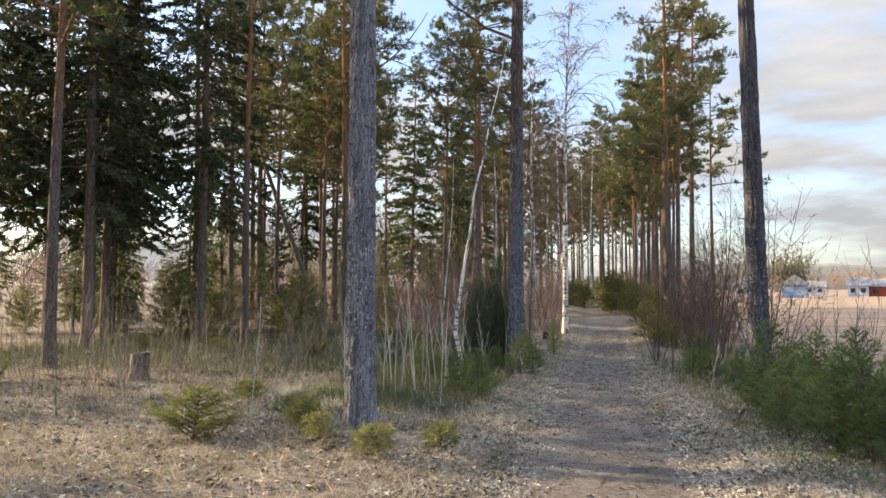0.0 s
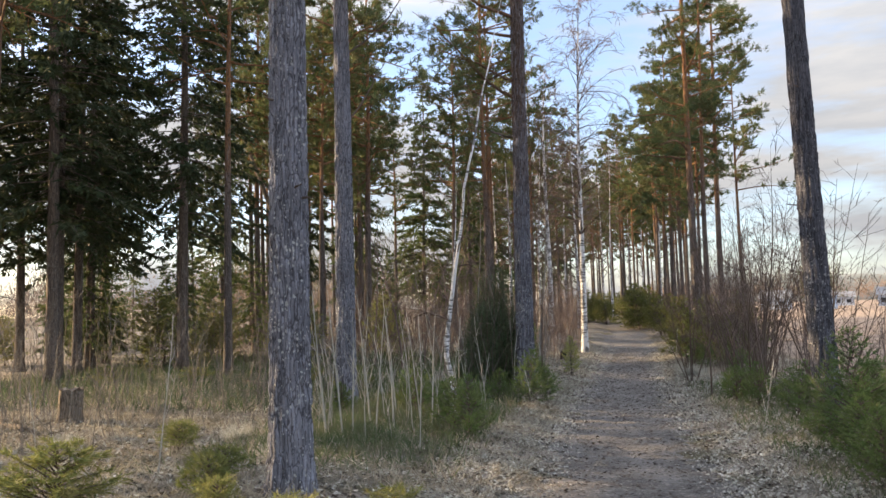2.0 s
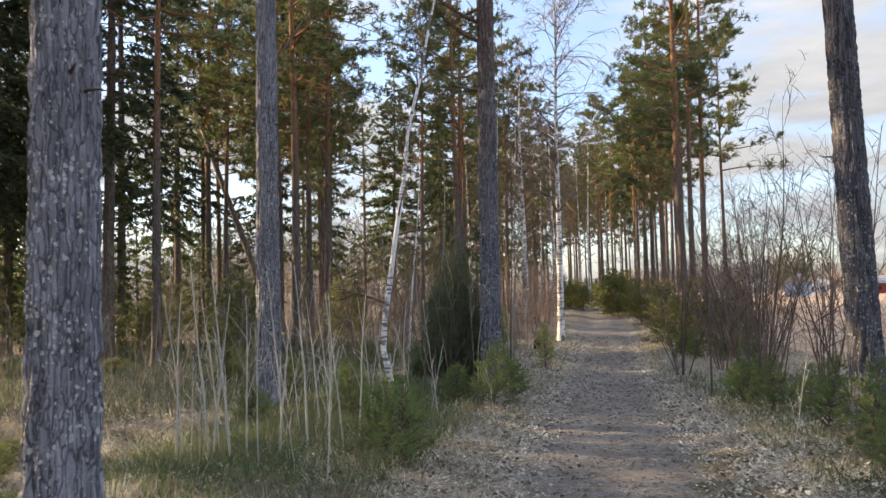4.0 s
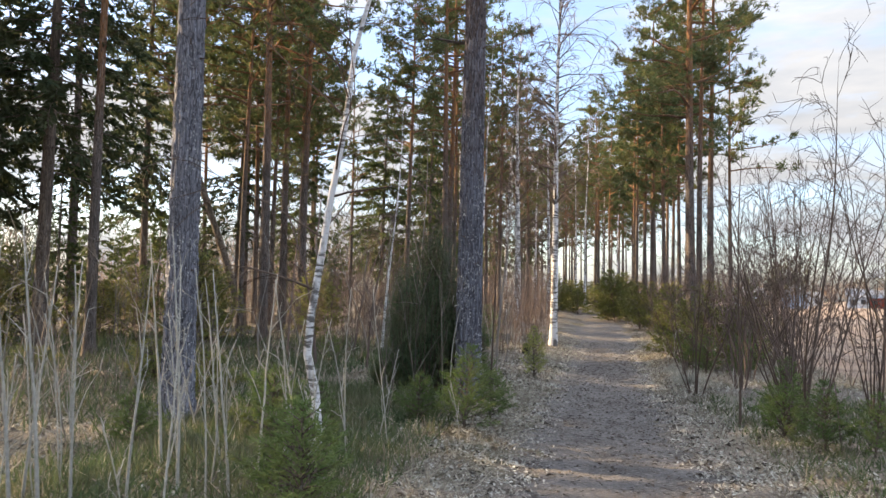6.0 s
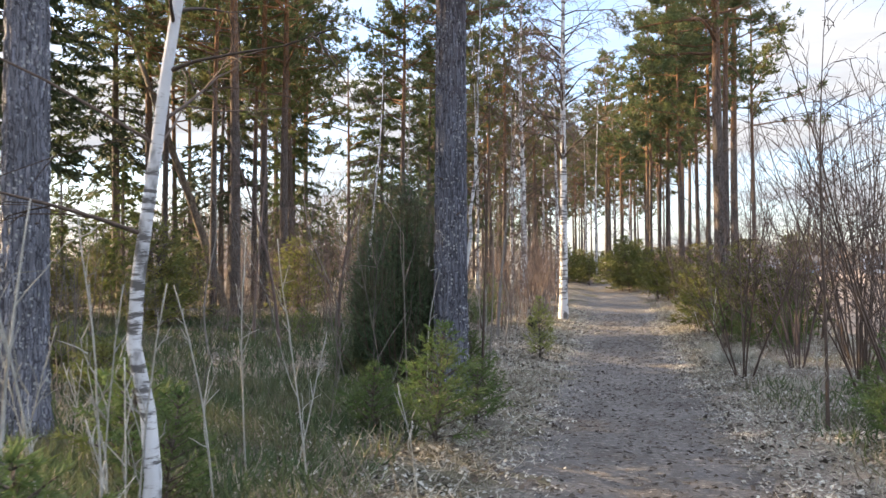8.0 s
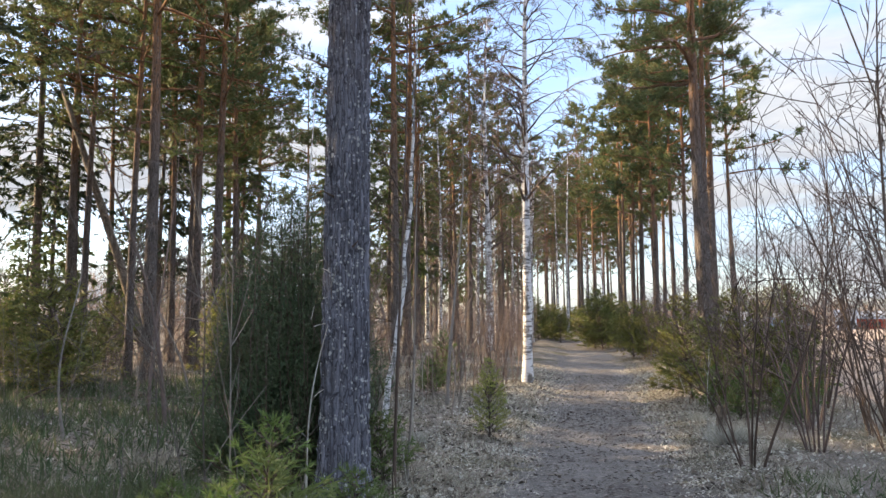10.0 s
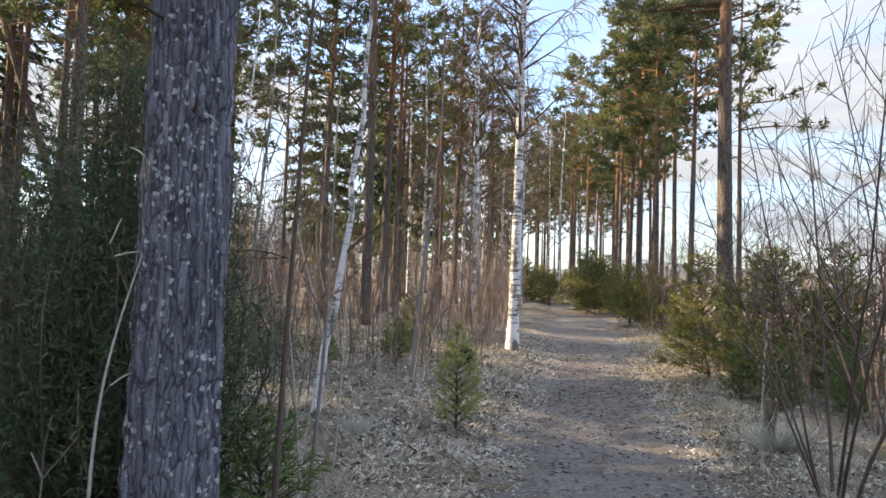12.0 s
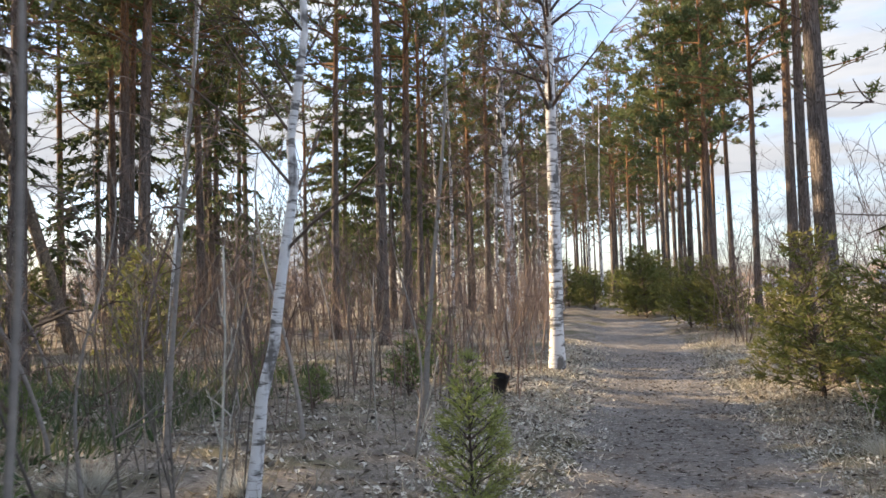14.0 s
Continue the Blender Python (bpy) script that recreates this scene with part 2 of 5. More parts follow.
GRASS_DRY = needle_mat("dry_grass_blades", (0.18, 0.17, 0.152), (0.47, 0.452, 0.42), (0.11, 0.10, 0.08), 0.8, 0.3)
GRASS_GREY = needle_mat("bleached_grass_blades", (0.38, 0.38, 0.375), (0.62, 0.62, 0.612), (0.20, 0.185, 0.16), 0.8, 0.3)
LOW_GREEN = needle_mat("low_green_leaves", (0.050, 0.085, 0.045), (0.105, 0.150, 0.080), (0.16, 0.16, 0.11), 0.7, 0.3)
LEAF_PALE = needle_mat("pale_fallen_leaves", (0.38, 0.382, 0.388), (0.60, 0.605, 0.615), (0.28, 0.265, 0.25), 0.75, 0.1)
LEAF_DARK = needle_mat("dark_fallen_leaves", (0.035, 0.032, 0.031), (0.115, 0.10, 0.094), (0.085, 0.07, 0.062), 0.7, 0.05)


def ground_mat():
    m = Mat("forest_floor", 0.97, 0.1)
    v = m.coord("Position")
    big = m.noise(v, 0.35, 4.0)
    mid = m.noise(v, 2.2, 5.0, 0.6)
    fine = m.noise(v, 28.0, 6.0, 0.7)
    c = m.mix(m.ramp(mid, (0.35, 0.0), (0.65, 1.0)), (0.12, 0.112, 0.105), (0.29, 0.275, 0.26))
    c = m.mix(m.ramp(big, (0.45, 0.0), (0.66, 0.75)), c, (0.35, 0.315, 0.275))
    c = m.mix(m.ramp(m.noise(v, 0.9, 4.0), (0.50, 0.0), (0.62, 0.75)), c, (0.11, 0.112, 0.066))
    c = m.mix(m.ramp(fine, (0.40, 0.6), (0.58, 0.0)), c, (0.085, 0.075, 0.068))
    x = m.axis(v, 0)
    edge = m.math("ADD", x, m.math("MULTIPLY", big, 2.0))
    far = m.ramp(m.math("DIVIDE", edge, 20.0), (0.36, 0.0), (0.42, 1.0))
    rows = m.noise(m.coord("Position", (0.05, 0.6, 1)), 1.0, 4.0)
    f = m.mix(m.ramp(rows, (0.35, 0.0), (0.65, 1.0)), (0.20, 0.160, 0.138), (0.37, 0.305, 0.25))
    f = m.mix(m.ramp(m.noise(v, 6.0, 4.0), (0.4, 0.0), (0.7, 0.5)), f, (0.20, 0.155, 0.125))
    m.color(m.mix(far, c, f))
    m.bump(m.math("ADD", fine, mid), 0.9, 0.05)
    return m.m


GROUND = ground_mat()


def trail_mat():
    m = Mat("trodden_soil", 0.95, 0.15)
    v = m.coord("Position")
    mid = m.noise(v, 1.8, 5.0, 0.6)
    fine = m.noise(v, 45.0, 6.0, 0.75)
    grit = m.voronoi(v, 38.0, "F1")
    c = m.mix(m.ramp(mid, (0.32, 0.0), (0.68, 1.0)), (0.098, 0.097, 0.101), (0.190, 0.190, 0.197))
    c = m.mix(m.ramp(fine, (0.40, 0.6), (0.60, 0.0)), c, (0.08, 0.07, 0.066))
    c = m.mix(m.ramp(grit, (0.10, 0.45), (0.2, 0.0)), c, (0.36, 0.345, 0.33))
    blot = m.noise(m.coord("Position", (1.6, 0.45, 1)), 1.1, 5.0, 0.65)
    c = m.mix(m.ramp(blot, (0.42, 0.0), (0.68, 0.45)), c, (0.24, 0.235, 0.238))
    c = m.mix(m.ramp(m.noise(v, 9.0, 4.0, 0.7), (0.54, 0.0), (0.66, 0.65)), c, (0.10, 0.085, 0.075))
    c = m.mix(m.ramp(m.noise(m.coord("Position", (1, 3.0, 1)), 16.0, 3.0, 0.6), (0.58, 0.0), (0.66, 0.6)), c, (0.44, 0.425, 0.405))
    m.color(c)
    m.bump(m.math("ADD", fine, m.math("ADD", mid, blot)), 1.0, 0.03)
    return m.m


TRAIL = trail_mat()


def plain_mat(name, a, b, scale=3.0, rough=0.8):
    m = Mat(name, rough, 0.25)
    v = m.coord("Object")
    m.color(m.mix(m.ramp(m.noise(v, scale, 5.0), (0.35, 0.0), (0.68, 1.0)), a, b))
    m.bump(m.noise(v, scale * 8), 0.3, 0.02)
    return m.m


HOUSE_WHITE = plain_mat("pale_painted_boards", (0.36, 0.43, 0.55), (0.48, 0.54, 0.64), 1.0)
HOUSE_RED = plain_mat("red_painted_boards", (0.26, 0.05, 0.035), (0.36, 0.08, 0.05), 1.0)
ROOF_GREY = plain_mat("grey_roof_sheet", (0.16, 0.18, 0.22), (0.24, 0.26, 0.30), 1.0, 0.6)
WINDOW_DARK = plain_mat("dark_window_glass", (0.03, 0.035, 0.045), (0.05, 0.055, 0.065), 1.0, 0.2)
HILL_WOOD = plain_mat("far_bare_woods", (0.22, 0.155, 0.12), (0.34, 0.24, 0.18), 0.05)
HILL_DARK = plain_mat("far_conifers", (0.10, 0.11, 0.075), (0.17, 0.165, 0.115), 0.1)
# The distance haze over the ridge is mixed into this pale colour.
HILL_HAZE = plain_mat("hazy_far_hill_woods", (0.19, 0.21, 0.20), (0.25, 0.265, 0.25), 0.02)
HOUSE_BLUE = plain_mat("blue_painted_boards", (0.22, 0.31, 0.50), (0.30, 0.40, 0.58), 1.0)
BLACK_PLASTIC = plain_mat("black_plastic", (0.012, 0.012, 0.015), (0.03, 0.03, 0.034), 6.0, 0.45)
CAR_PAINT = plain_mat("dark_car_paint", (0.025, 0.03, 0.04), (0.035, 0.04, 0.052), 2.0, 0.25)
LAMP_RED = plain_mat("red_lamp_glass", (0.35, 0.02, 0.015), (0.4, 0.03, 0.02), 2.0, 0.2)
STUMP_CUT = plain_mat("rotten_stump_wood", (0.09, 0.065, 0.05), (0.30, 0.25, 0.20), 9.0)


# ---- mesh building ----
class Buf:
    """Gathers points and faces for one mesh."""

    def __init__(self):
        self.v, self.f3, self.f4, self.n = [], [], [], 0

    def add(self, v, quads=None, tris=None):
        v = np.asarray(v, dtype=np.float32).reshape(-1, 3)
        if quads is not None and len(quads):
            self.f4.append(np.asarray(quads, dtype=np.int32).reshape(-1, 4) + self.n)
        if tris is not None and len(tris):
            self.f3.append(np.asarray(tris, dtype=np.int32).reshape(-1, 3) + self.n)
        self.v.append(v)
        self.n += len(v)

    def tube(self, pts, radii, sides=5, cap=True, rough=None):
        pts, radii = np.asarray(pts, float), np.asarray(radii, float)
        n = len(pts)
        tan = np.gradient(pts, axis=0)
        tan /= np.linalg.norm(tan, axis=1)[:, None] + 1e-9
        ref = np.array([1.0, 0, 0]) if abs(tan[0, 0]) < 0.8 else np.array([0, 1.0, 0])
        u = np.cross(tan, ref)
        u /= np.linalg.norm(u, axis=1)[:, None] + 1e-9
        w = np.cross(tan, u)
        a = np.linspace(0, 2 * np.pi, sides, endpoint=False)
        r = radii[:, None] * np.ones(sides)
        if rough is not None:
            r = r + rough
        v = pts[:, None] + r[..., None] * (np.cos(a)[None, :, None] * u[:, None] + np.sin(a)[None, :, None] * w[:, None])
        i, j = np.meshgrid(np.arange(n - 1), np.arange(sides), indexing="ij")
        k = (j + 1) % sides
        q = np.stack([i * sides + j, (i + 1) * sides + j, (i + 1) * sides + k, i * sides + k], -1).reshape(-1, 4)
        v = v.reshape(-1, 3)
        tris = None
        if cap:
            v = np.vstack([v, pts[-1:]])
            b = (n - 1) * sides
            tris = [[b + s, n * sides, b + (s + 1) % sides] for s in range(sides)]
        self.add(v, q, tris)

    def needles(self, base, way, length, width, rng):
        """One thin triangle per row from base along way."""
        base, way = np.asarray(base, float), np.asarray(way, float)
        n = len(base)
        way = way / (np.linalg.norm(way, axis=1)[:, None] + 1e-9)
        side = np.cross(way, rng.normal(size=(n, 3)))
        side /= np.linalg.norm(side, axis=1)[:, None] + 1e-9
        ln = np.broadcast_to(length, n)[:, None] * rng.uniform(0.7, 1.2, (n, 1))
        wd = np.broadcast_to(width, n)[:, None] * 0.5
        v = np.stack([base - side * wd, base + side * wd, base + way * ln], 1).reshape(-1, 3)
        self.add(v, None, np.arange(3 * n).reshape(-1, 3))

    def box(self, lo, hi):
        x0, y0, z0 = lo
        x1, y1, z1 = hi
        v = [(x0, y0, z0), (x1, y0, z0), (x1, y1, z0), (x0, y1, z0), (x0, y0, z1), (x1, y0, z1), (x1, y1, z1), (x0, y1, z1)]
        self.add(v, [(0, 3, 2, 1), (4, 5, 6, 7), (0, 1, 5, 4), (1, 2, 6, 5), (2, 3, 7, 6), (3, 0, 4, 7)])

    def mesh(self, name, material, smooth=True):
        me = bpy.data.meshes.new(name)
        v = np.concatenate(self.v) if self.v else np.zeros((0, 3), np.float32)
        f4 = np.concatenate(self.f4) if self.f4 else np.zeros((0, 4), np.int32)
        f3 = np.concatenate(self.f3) if self.f3 else np.zeros((0, 3), np.int32)
        me.vertices.add(len(v))
        me.vertices.foreach_set("co", v.astype(np.float32).ravel())
        loops = np.concatenate([f4.ravel(), f3.ravel()]).astype(np.int32)
        me.loops.add(len(loops))
        me.loops.foreach_set("vertex_index", loops)
        me.polygons.add(len(f4) + len(f3))
        starts = np.concatenate([np.arange(len(f4)) * 4, len(f4) * 4 + np.arange(len(f3)) * 3]).astype(np.int32)
        me.polygons.foreach_set("loop_start", starts)
        me.update(calc_edges=True)
        me.polygons.foreach_set("use_smooth", np.full(len(me.polygons), smooth))
        me.materials.append(material)
        me.validate()
        return me


def part(name, buf, material, parent=None, smooth=True, label=""):
    ob = new(name, buf.mesh(name, material, smooth))
    if parent is not None:
        ob.parent = parent
    return tagged(ob, label)


def smooth01(a, b, x):
    t = np.clip((np.asarray(x, float) - a) / (b - a), 0, 1)
    return t * t * (3 - 2 * t)


def wave(x, y):
    """Cheap unevenness of the ground, within about one unit."""
    return (np.sin(x * 1.3 + 0.7 * np.sin(y * 0.9)) + np.sin(y * 1.1 + 1.9 + np.sin(x * 0.8)) + 0.6 * np.sin(3.1 * x + 2.3 * y) + 0.5 * np.sin(4.7 * y - 3.9 * x + 1)) / 3.1


def trail_x(y):
    return np.interp(y, [-12, 6, 13, 18, 24, 34, 45, 55, 66, 80, 95], [0.1, 0.32, 0.40, 0.52, 0.80, 1.38, 1.50, 1.35, 0.6, -2.5, -8.0])


def grade(y):
    """Height of the walked line: gently down to a hollow, then up again."""
    return np.interp(y, [-6, 18, 22, 26, 30, 36, 45, 55, 75, 110], [-0.053, -0.521, -0.575, -0.59, -0.555, -0.43, -0.22, -0.02, 0.15, 0.2])


def gz(x, y):
    x, y = np.asarray(x, float), np.asarray(y, float)
    field = -0.17 - 0.0195 * np.clip(y, -6, 30)
    z = grade(y) + (field - grade(y)) * smooth01(5.0, 9.0, x)
    off = np.abs(x - trail_x(y))
    rough = smooth01(0.6, 1.6, off) * (1 - smooth01(6.5, 8.0, x))
    z = z + rough * (0.05 + 0.055 * wave(x, y)) * (1 - smooth01(60, 120, np.abs(y)))
    z = z + 0.10 * smooth01(0.7, 1.8, trail_x(y) - x) + 0.05 * smooth01(0.8, 2.0, x - trail_x(y)) * (1 - smooth01(5, 7, x))
    z = z + 0.14 * np.exp(-((x + 2.4) ** 2 + (y - 8.15) ** 2) / 0.9)
    z = z - 0.25 * smooth01(5.0, 7.5, x)
    z = z - 0.02 * np.exp(-(off / 0.5) ** 2)
    return z


def surf(x, y):
    """The walked surface: the ground, and the footpath's soil where it lies higher."""
    off = np.abs(np.asarray(x, float) - trail_x(y))
    return gz(x, y) + np.clip(0.024 - 0.062 * (off / 1.15) ** 3, 0, 1)


def at(x, y, rz=0.0, sink=0.0, rx=0.0, ry=0.0):
    return pose(x, y, float(gz(x, y)) - sink, rx, ry, rz)


# ---- ground ----
def axis_steps(lo, a, b, hi, step):
    mid = np.arange(a, b, step)
    left = a - np.geomspace(step, a - lo, 34)[::-1]
    right = b + np.geomspace(step, hi - b, 34)
    return np.concatenate([left, mid, right])


gx, gy = axis_steps(-1500, -11, 6, 1500, 0.16), axis_steps(-1500, 1, 35, 1800, 0.17)
GX, GY = np.meshgrid(gx, gy, indexing="ij")
ground_buf = Buf()
GI, GJ = np.meshgrid(np.arange(len(gx) - 1), np.arange(len(gy) - 1), indexing="ij")
GN = len(gy)
grng = np.random.default_rng(3)
GZ = gz(GX, GY) + grng.normal(0, 0.010, GX.shape) * (np.abs(GX - trail_x(GY)) < 12)
ground_buf.add(np.stack([GX, GY, GZ], -1), np.stack([GI * GN + GJ, (GI + 1) * GN + GJ, (GI + 1) * GN + GJ + 1, GI * GN + GJ + 1], -1).reshape(-1, 4))
ground = part("ground", ground_buf, GROUND)
tagged(ground, "brown forest floor of dry grass and litter beside a bare field", "ground", kind="structure")

ty = np.concatenate([np.arange(-12, 40, 0.12), np.arange(40, 95, 0.5)])
ts = np.linspace(-1, 1, 19)
TY, TS = np.meshgrid(ty, ts, indexing="ij")
half_l = 1.12 + 0.010 * np.minimum(ty, 38) - 0.022 * np.clip(ty - 38, 0, 25) + 0.13 * np.sin(ty * 1.7) + 0.06 * np.sin(ty * 4.9 + 1)
half_r = 0.98 + 0.010 * np.minimum(ty, 38) - 0.022 * np.clip(ty - 38, 0, 25) + 0.13 * np.sin(ty * 1.3 + 2) + 0.06 * np.sin(ty * 5.3)
TX = trail_x(TY) + np.where(TS < 0, TS * half_l[:, None], TS * half_r[:, None])
TZ = gz(TX, TY) + 0.024 - 0.062 * np.abs(TS) ** 3 + grng.normal(0, 0.006, TX.shape)
trail_buf = Buf()
TI, TJ = np.meshgrid(np.arange(len(ty) - 1), np.arange(18), indexing="ij")
trail_buf.add(np.stack([TX, TY, TZ], -1), np.stack([TI * 19 + TJ, TI * 19 + TJ + 1, (TI + 1) * 19 + TJ + 1, (TI + 1) * 19 + TJ], -1).reshape(-1, 4))
tagged(part("footpath", trail_buf, TRAIL), "trodden dark soil footpath strewn with fallen leaves", "path", kind="structure")


# ---- trees ----
def bent_line(p, way, length, n, rng, droop=0.0, wig=0.12):
    """Points of a limb from p along way, bending by droop and wandering by wig."""
    way = np.asarray(way, float)
    way = way / np.linalg.norm(way)
    pts, step = [np.asarray(p, float)], length / (n - 1)
    for _ in range(n - 1):
        way = way + np.array([0, 0, -droop / (n - 1)]) + rng.normal(0, wig, 3) / (n - 1) ** 0.5
        way /= np.linalg.norm(way)
        pts.append(pts[-1] + way * step)
    return np.array(pts)


def trunk_line(H, rng, sway=0.1, lean=(0, 0), n=14):
    t = np.linspace(0, 1, n)
    a, b = rng.uniform(0, 6.28, 2)
    x = lean[0] * t + sway * (np.sin(t * 5 + a) - math.sin(a)) * t
    y = lean[1] * t + sway * (np.sin(t * 4 + b) - math.sin(b)) * t
    return np.stack([x, y, t * H - 0.12 * (t == 0)], -1)


def on_line(pts, z):
    return np.array([np.interp(z, pts[:, 2], pts[:, 0]), np.interp(z, pts[:, 2], pts[:, 1]), z])


def radius_at(r0, H, z, top=0.12, flare=0.5):
    t = np.clip(np.asarray(z, float) / H, 0, 1)
    return r0 * ((1 - t) * (1 - top) + top) * (1 + flare * np.exp(-np.maximum(z, 0) / 0.22))


def thing(name, label, category, group=""):
    return tagged(new(name), label, category, group)


def pine(seed, H=17.0, r0=0.15, crown=8.5, limbs=26, spread=2.2, tuft=0.20, wide=0.034, per=11, dead=10, near=False, lean=(0, 0), label="", group="", bare_low=(), limb_side=None, subs=7, tufts=6, bark=None):
    rng = np.random.default_rng(seed)
    e = thing("pine_tree", label or "tall pine with a bare grey trunk and high green crown", "tree", group)
    line = trunk_line(H, rng, 0.03 if near else 0.10, lean, 120 if near else 16)
    tb = Buf()
    if near:
        zz = np.concatenate([np.linspace(-0.12, 4.6, 200), np.linspace(4.7, H, 60)])
        pts = np.stack([np.interp(zz, line[:, 2], line[:, 0]), np.interp(zz, line[:, 2], line[:, 1]), zz], -1)
        sides = 50
        a = np.linspace(0, 2 * np.pi, sides, endpoint=False)
        rr = radius_at(r0, H, zz, 0.35, 0.32)
        A, Z = np.meshgrid(a, zz)
        ridge = np.sin(A * 13 + 1.7 * np.sin(Z * 3.1) + 0.9 * np.sin(Z * 9 + A * 3))
        plate = np.sin(Z * 26 + 4 * np.sin(A * 6 + Z * 1.5) + 2 * np.sin(A * 13))
        rough = 0.011 * np.tanh(2.2 * ridge) + 0.005 * np.tanh(2 * plate) + rng.normal(0, 0.0025, A.shape) + 0.012 * np.sin(A * 3 + 1) * np.exp(-np.maximum(Z, 0) / 0.4)
        tb.tube(pts, rr, sides, True, rough)
    else:
        zz = np.concatenate([[-0.12, 0.12, 0.35, 0.8], np.linspace(1.8, H, 13)])
        pts = np.stack([np.interp(zz, line[:, 2], line[:, 0]), np.interp(zz, line[:, 2], line[:, 1]), zz], -1)
        tb.tube(pts, radius_at(r0, H, zz), 9)
    part("trunk", tb, bark or (NEAR_BARK if near else PINE_BARK), e)
    bb, nb = Buf(), Buf()
    db = Buf()
    for _ in range(dead):
        z = rng.uniform(1.6, crown + 1.5)
        a = rng.uniform(0, 6.28)
        r = float(radius_at(r0, H, z, 0.35 if near else 0.12)) * 0.8
        ln = rng.uniform(0.08, 0.2) if rng.random() < (1.1 if near else 0.45) else rng.uniform(0.4, 1.5)
        p = on_line(line, z) + r * np.array([math.cos(a), math.sin(a), 0])
        db.tube(bent_line(p, (math.cos(a), math.sin(a), rng.uniform(-0.1, 0.5)), ln, 5, rng, 0.1, 0.2), np.linspace(0.013, 0.004, 5), 4)
    for a, z, ln, up in bare_low:
        p = on_line(line, z)
        db.tube(bent_line(p, (math.cos(a), math.sin(a), up), ln, 9, rng, -0.35, 0.18), np.linspace(0.022, 0.006, 9), 5)
    if db.n:
        tagged(part("dead_snag", db, TWIG_DARK, e, True, "thin dead snags on the bare trunk"), kind="stuff")
    for i in range(limbs):
        f = (i + rng.uniform(0, 1)) / limbs
        z = crown + (H - crown) * f * 0.98
        a = rng.uniform(0, 6.28) if limb_side is None or f > 0.35 else limb_side + rng.normal(0, 0.5)
        ln = spread * (1.05 - 0.75 * f ** 1.6) * rng.uniform(0.6, 1.2)
        p = on_line(line, z)
        ml = bent_line(p, (math.cos(a), math.sin(a), rng.uniform(0.05, 0.45)), ln, 7, rng, rng.uniform(-0.2, 0.35), 0.25)
        bb.tube(ml, np.linspace(0.035, 0.008, 7) * (0.6 + ln / 3), 3)
        for k in range(subs):
            s = rng.uniform(0.25, 1.0) * 6
            q = ml[int(s)] + (ml[min(int(s) + 1, 6)] - ml[int(s)]) * (s % 1)
            b = a + rng.normal(0, 0.9)
            sl = bent_line(q, (math.cos(b), math.sin(b), rng.uniform(-0.1, 0.5)), rng.uniform(0.35, 0.9), 3, rng, -0.1, 0.3)
            bb.tube(sl, (0.011, 0.008, 0.005), 3, False)
            for _ in range(tufts):
                u = rng.uniform(0.0, 1.0)
                c = sl[0] + (sl[2] - sl[0]) * (0.3 + 0.7 * u) + rng.normal(0, 0.07, 3)
                d = (sl[-1] - sl[0]) * 0.6 + rng.normal(0, 0.35, (per, 3)) + np.array([0, 0, 0.15])
                nb.needles(c + rng.normal(0, 0.03, (per, 3)), d, tuft, wide, rng)
    tagged(part("branchwork", bb, PINE_BARK, e), kind="stuff")
    part("crown", nb, PINE_NEEDLES, e, False)
    return e


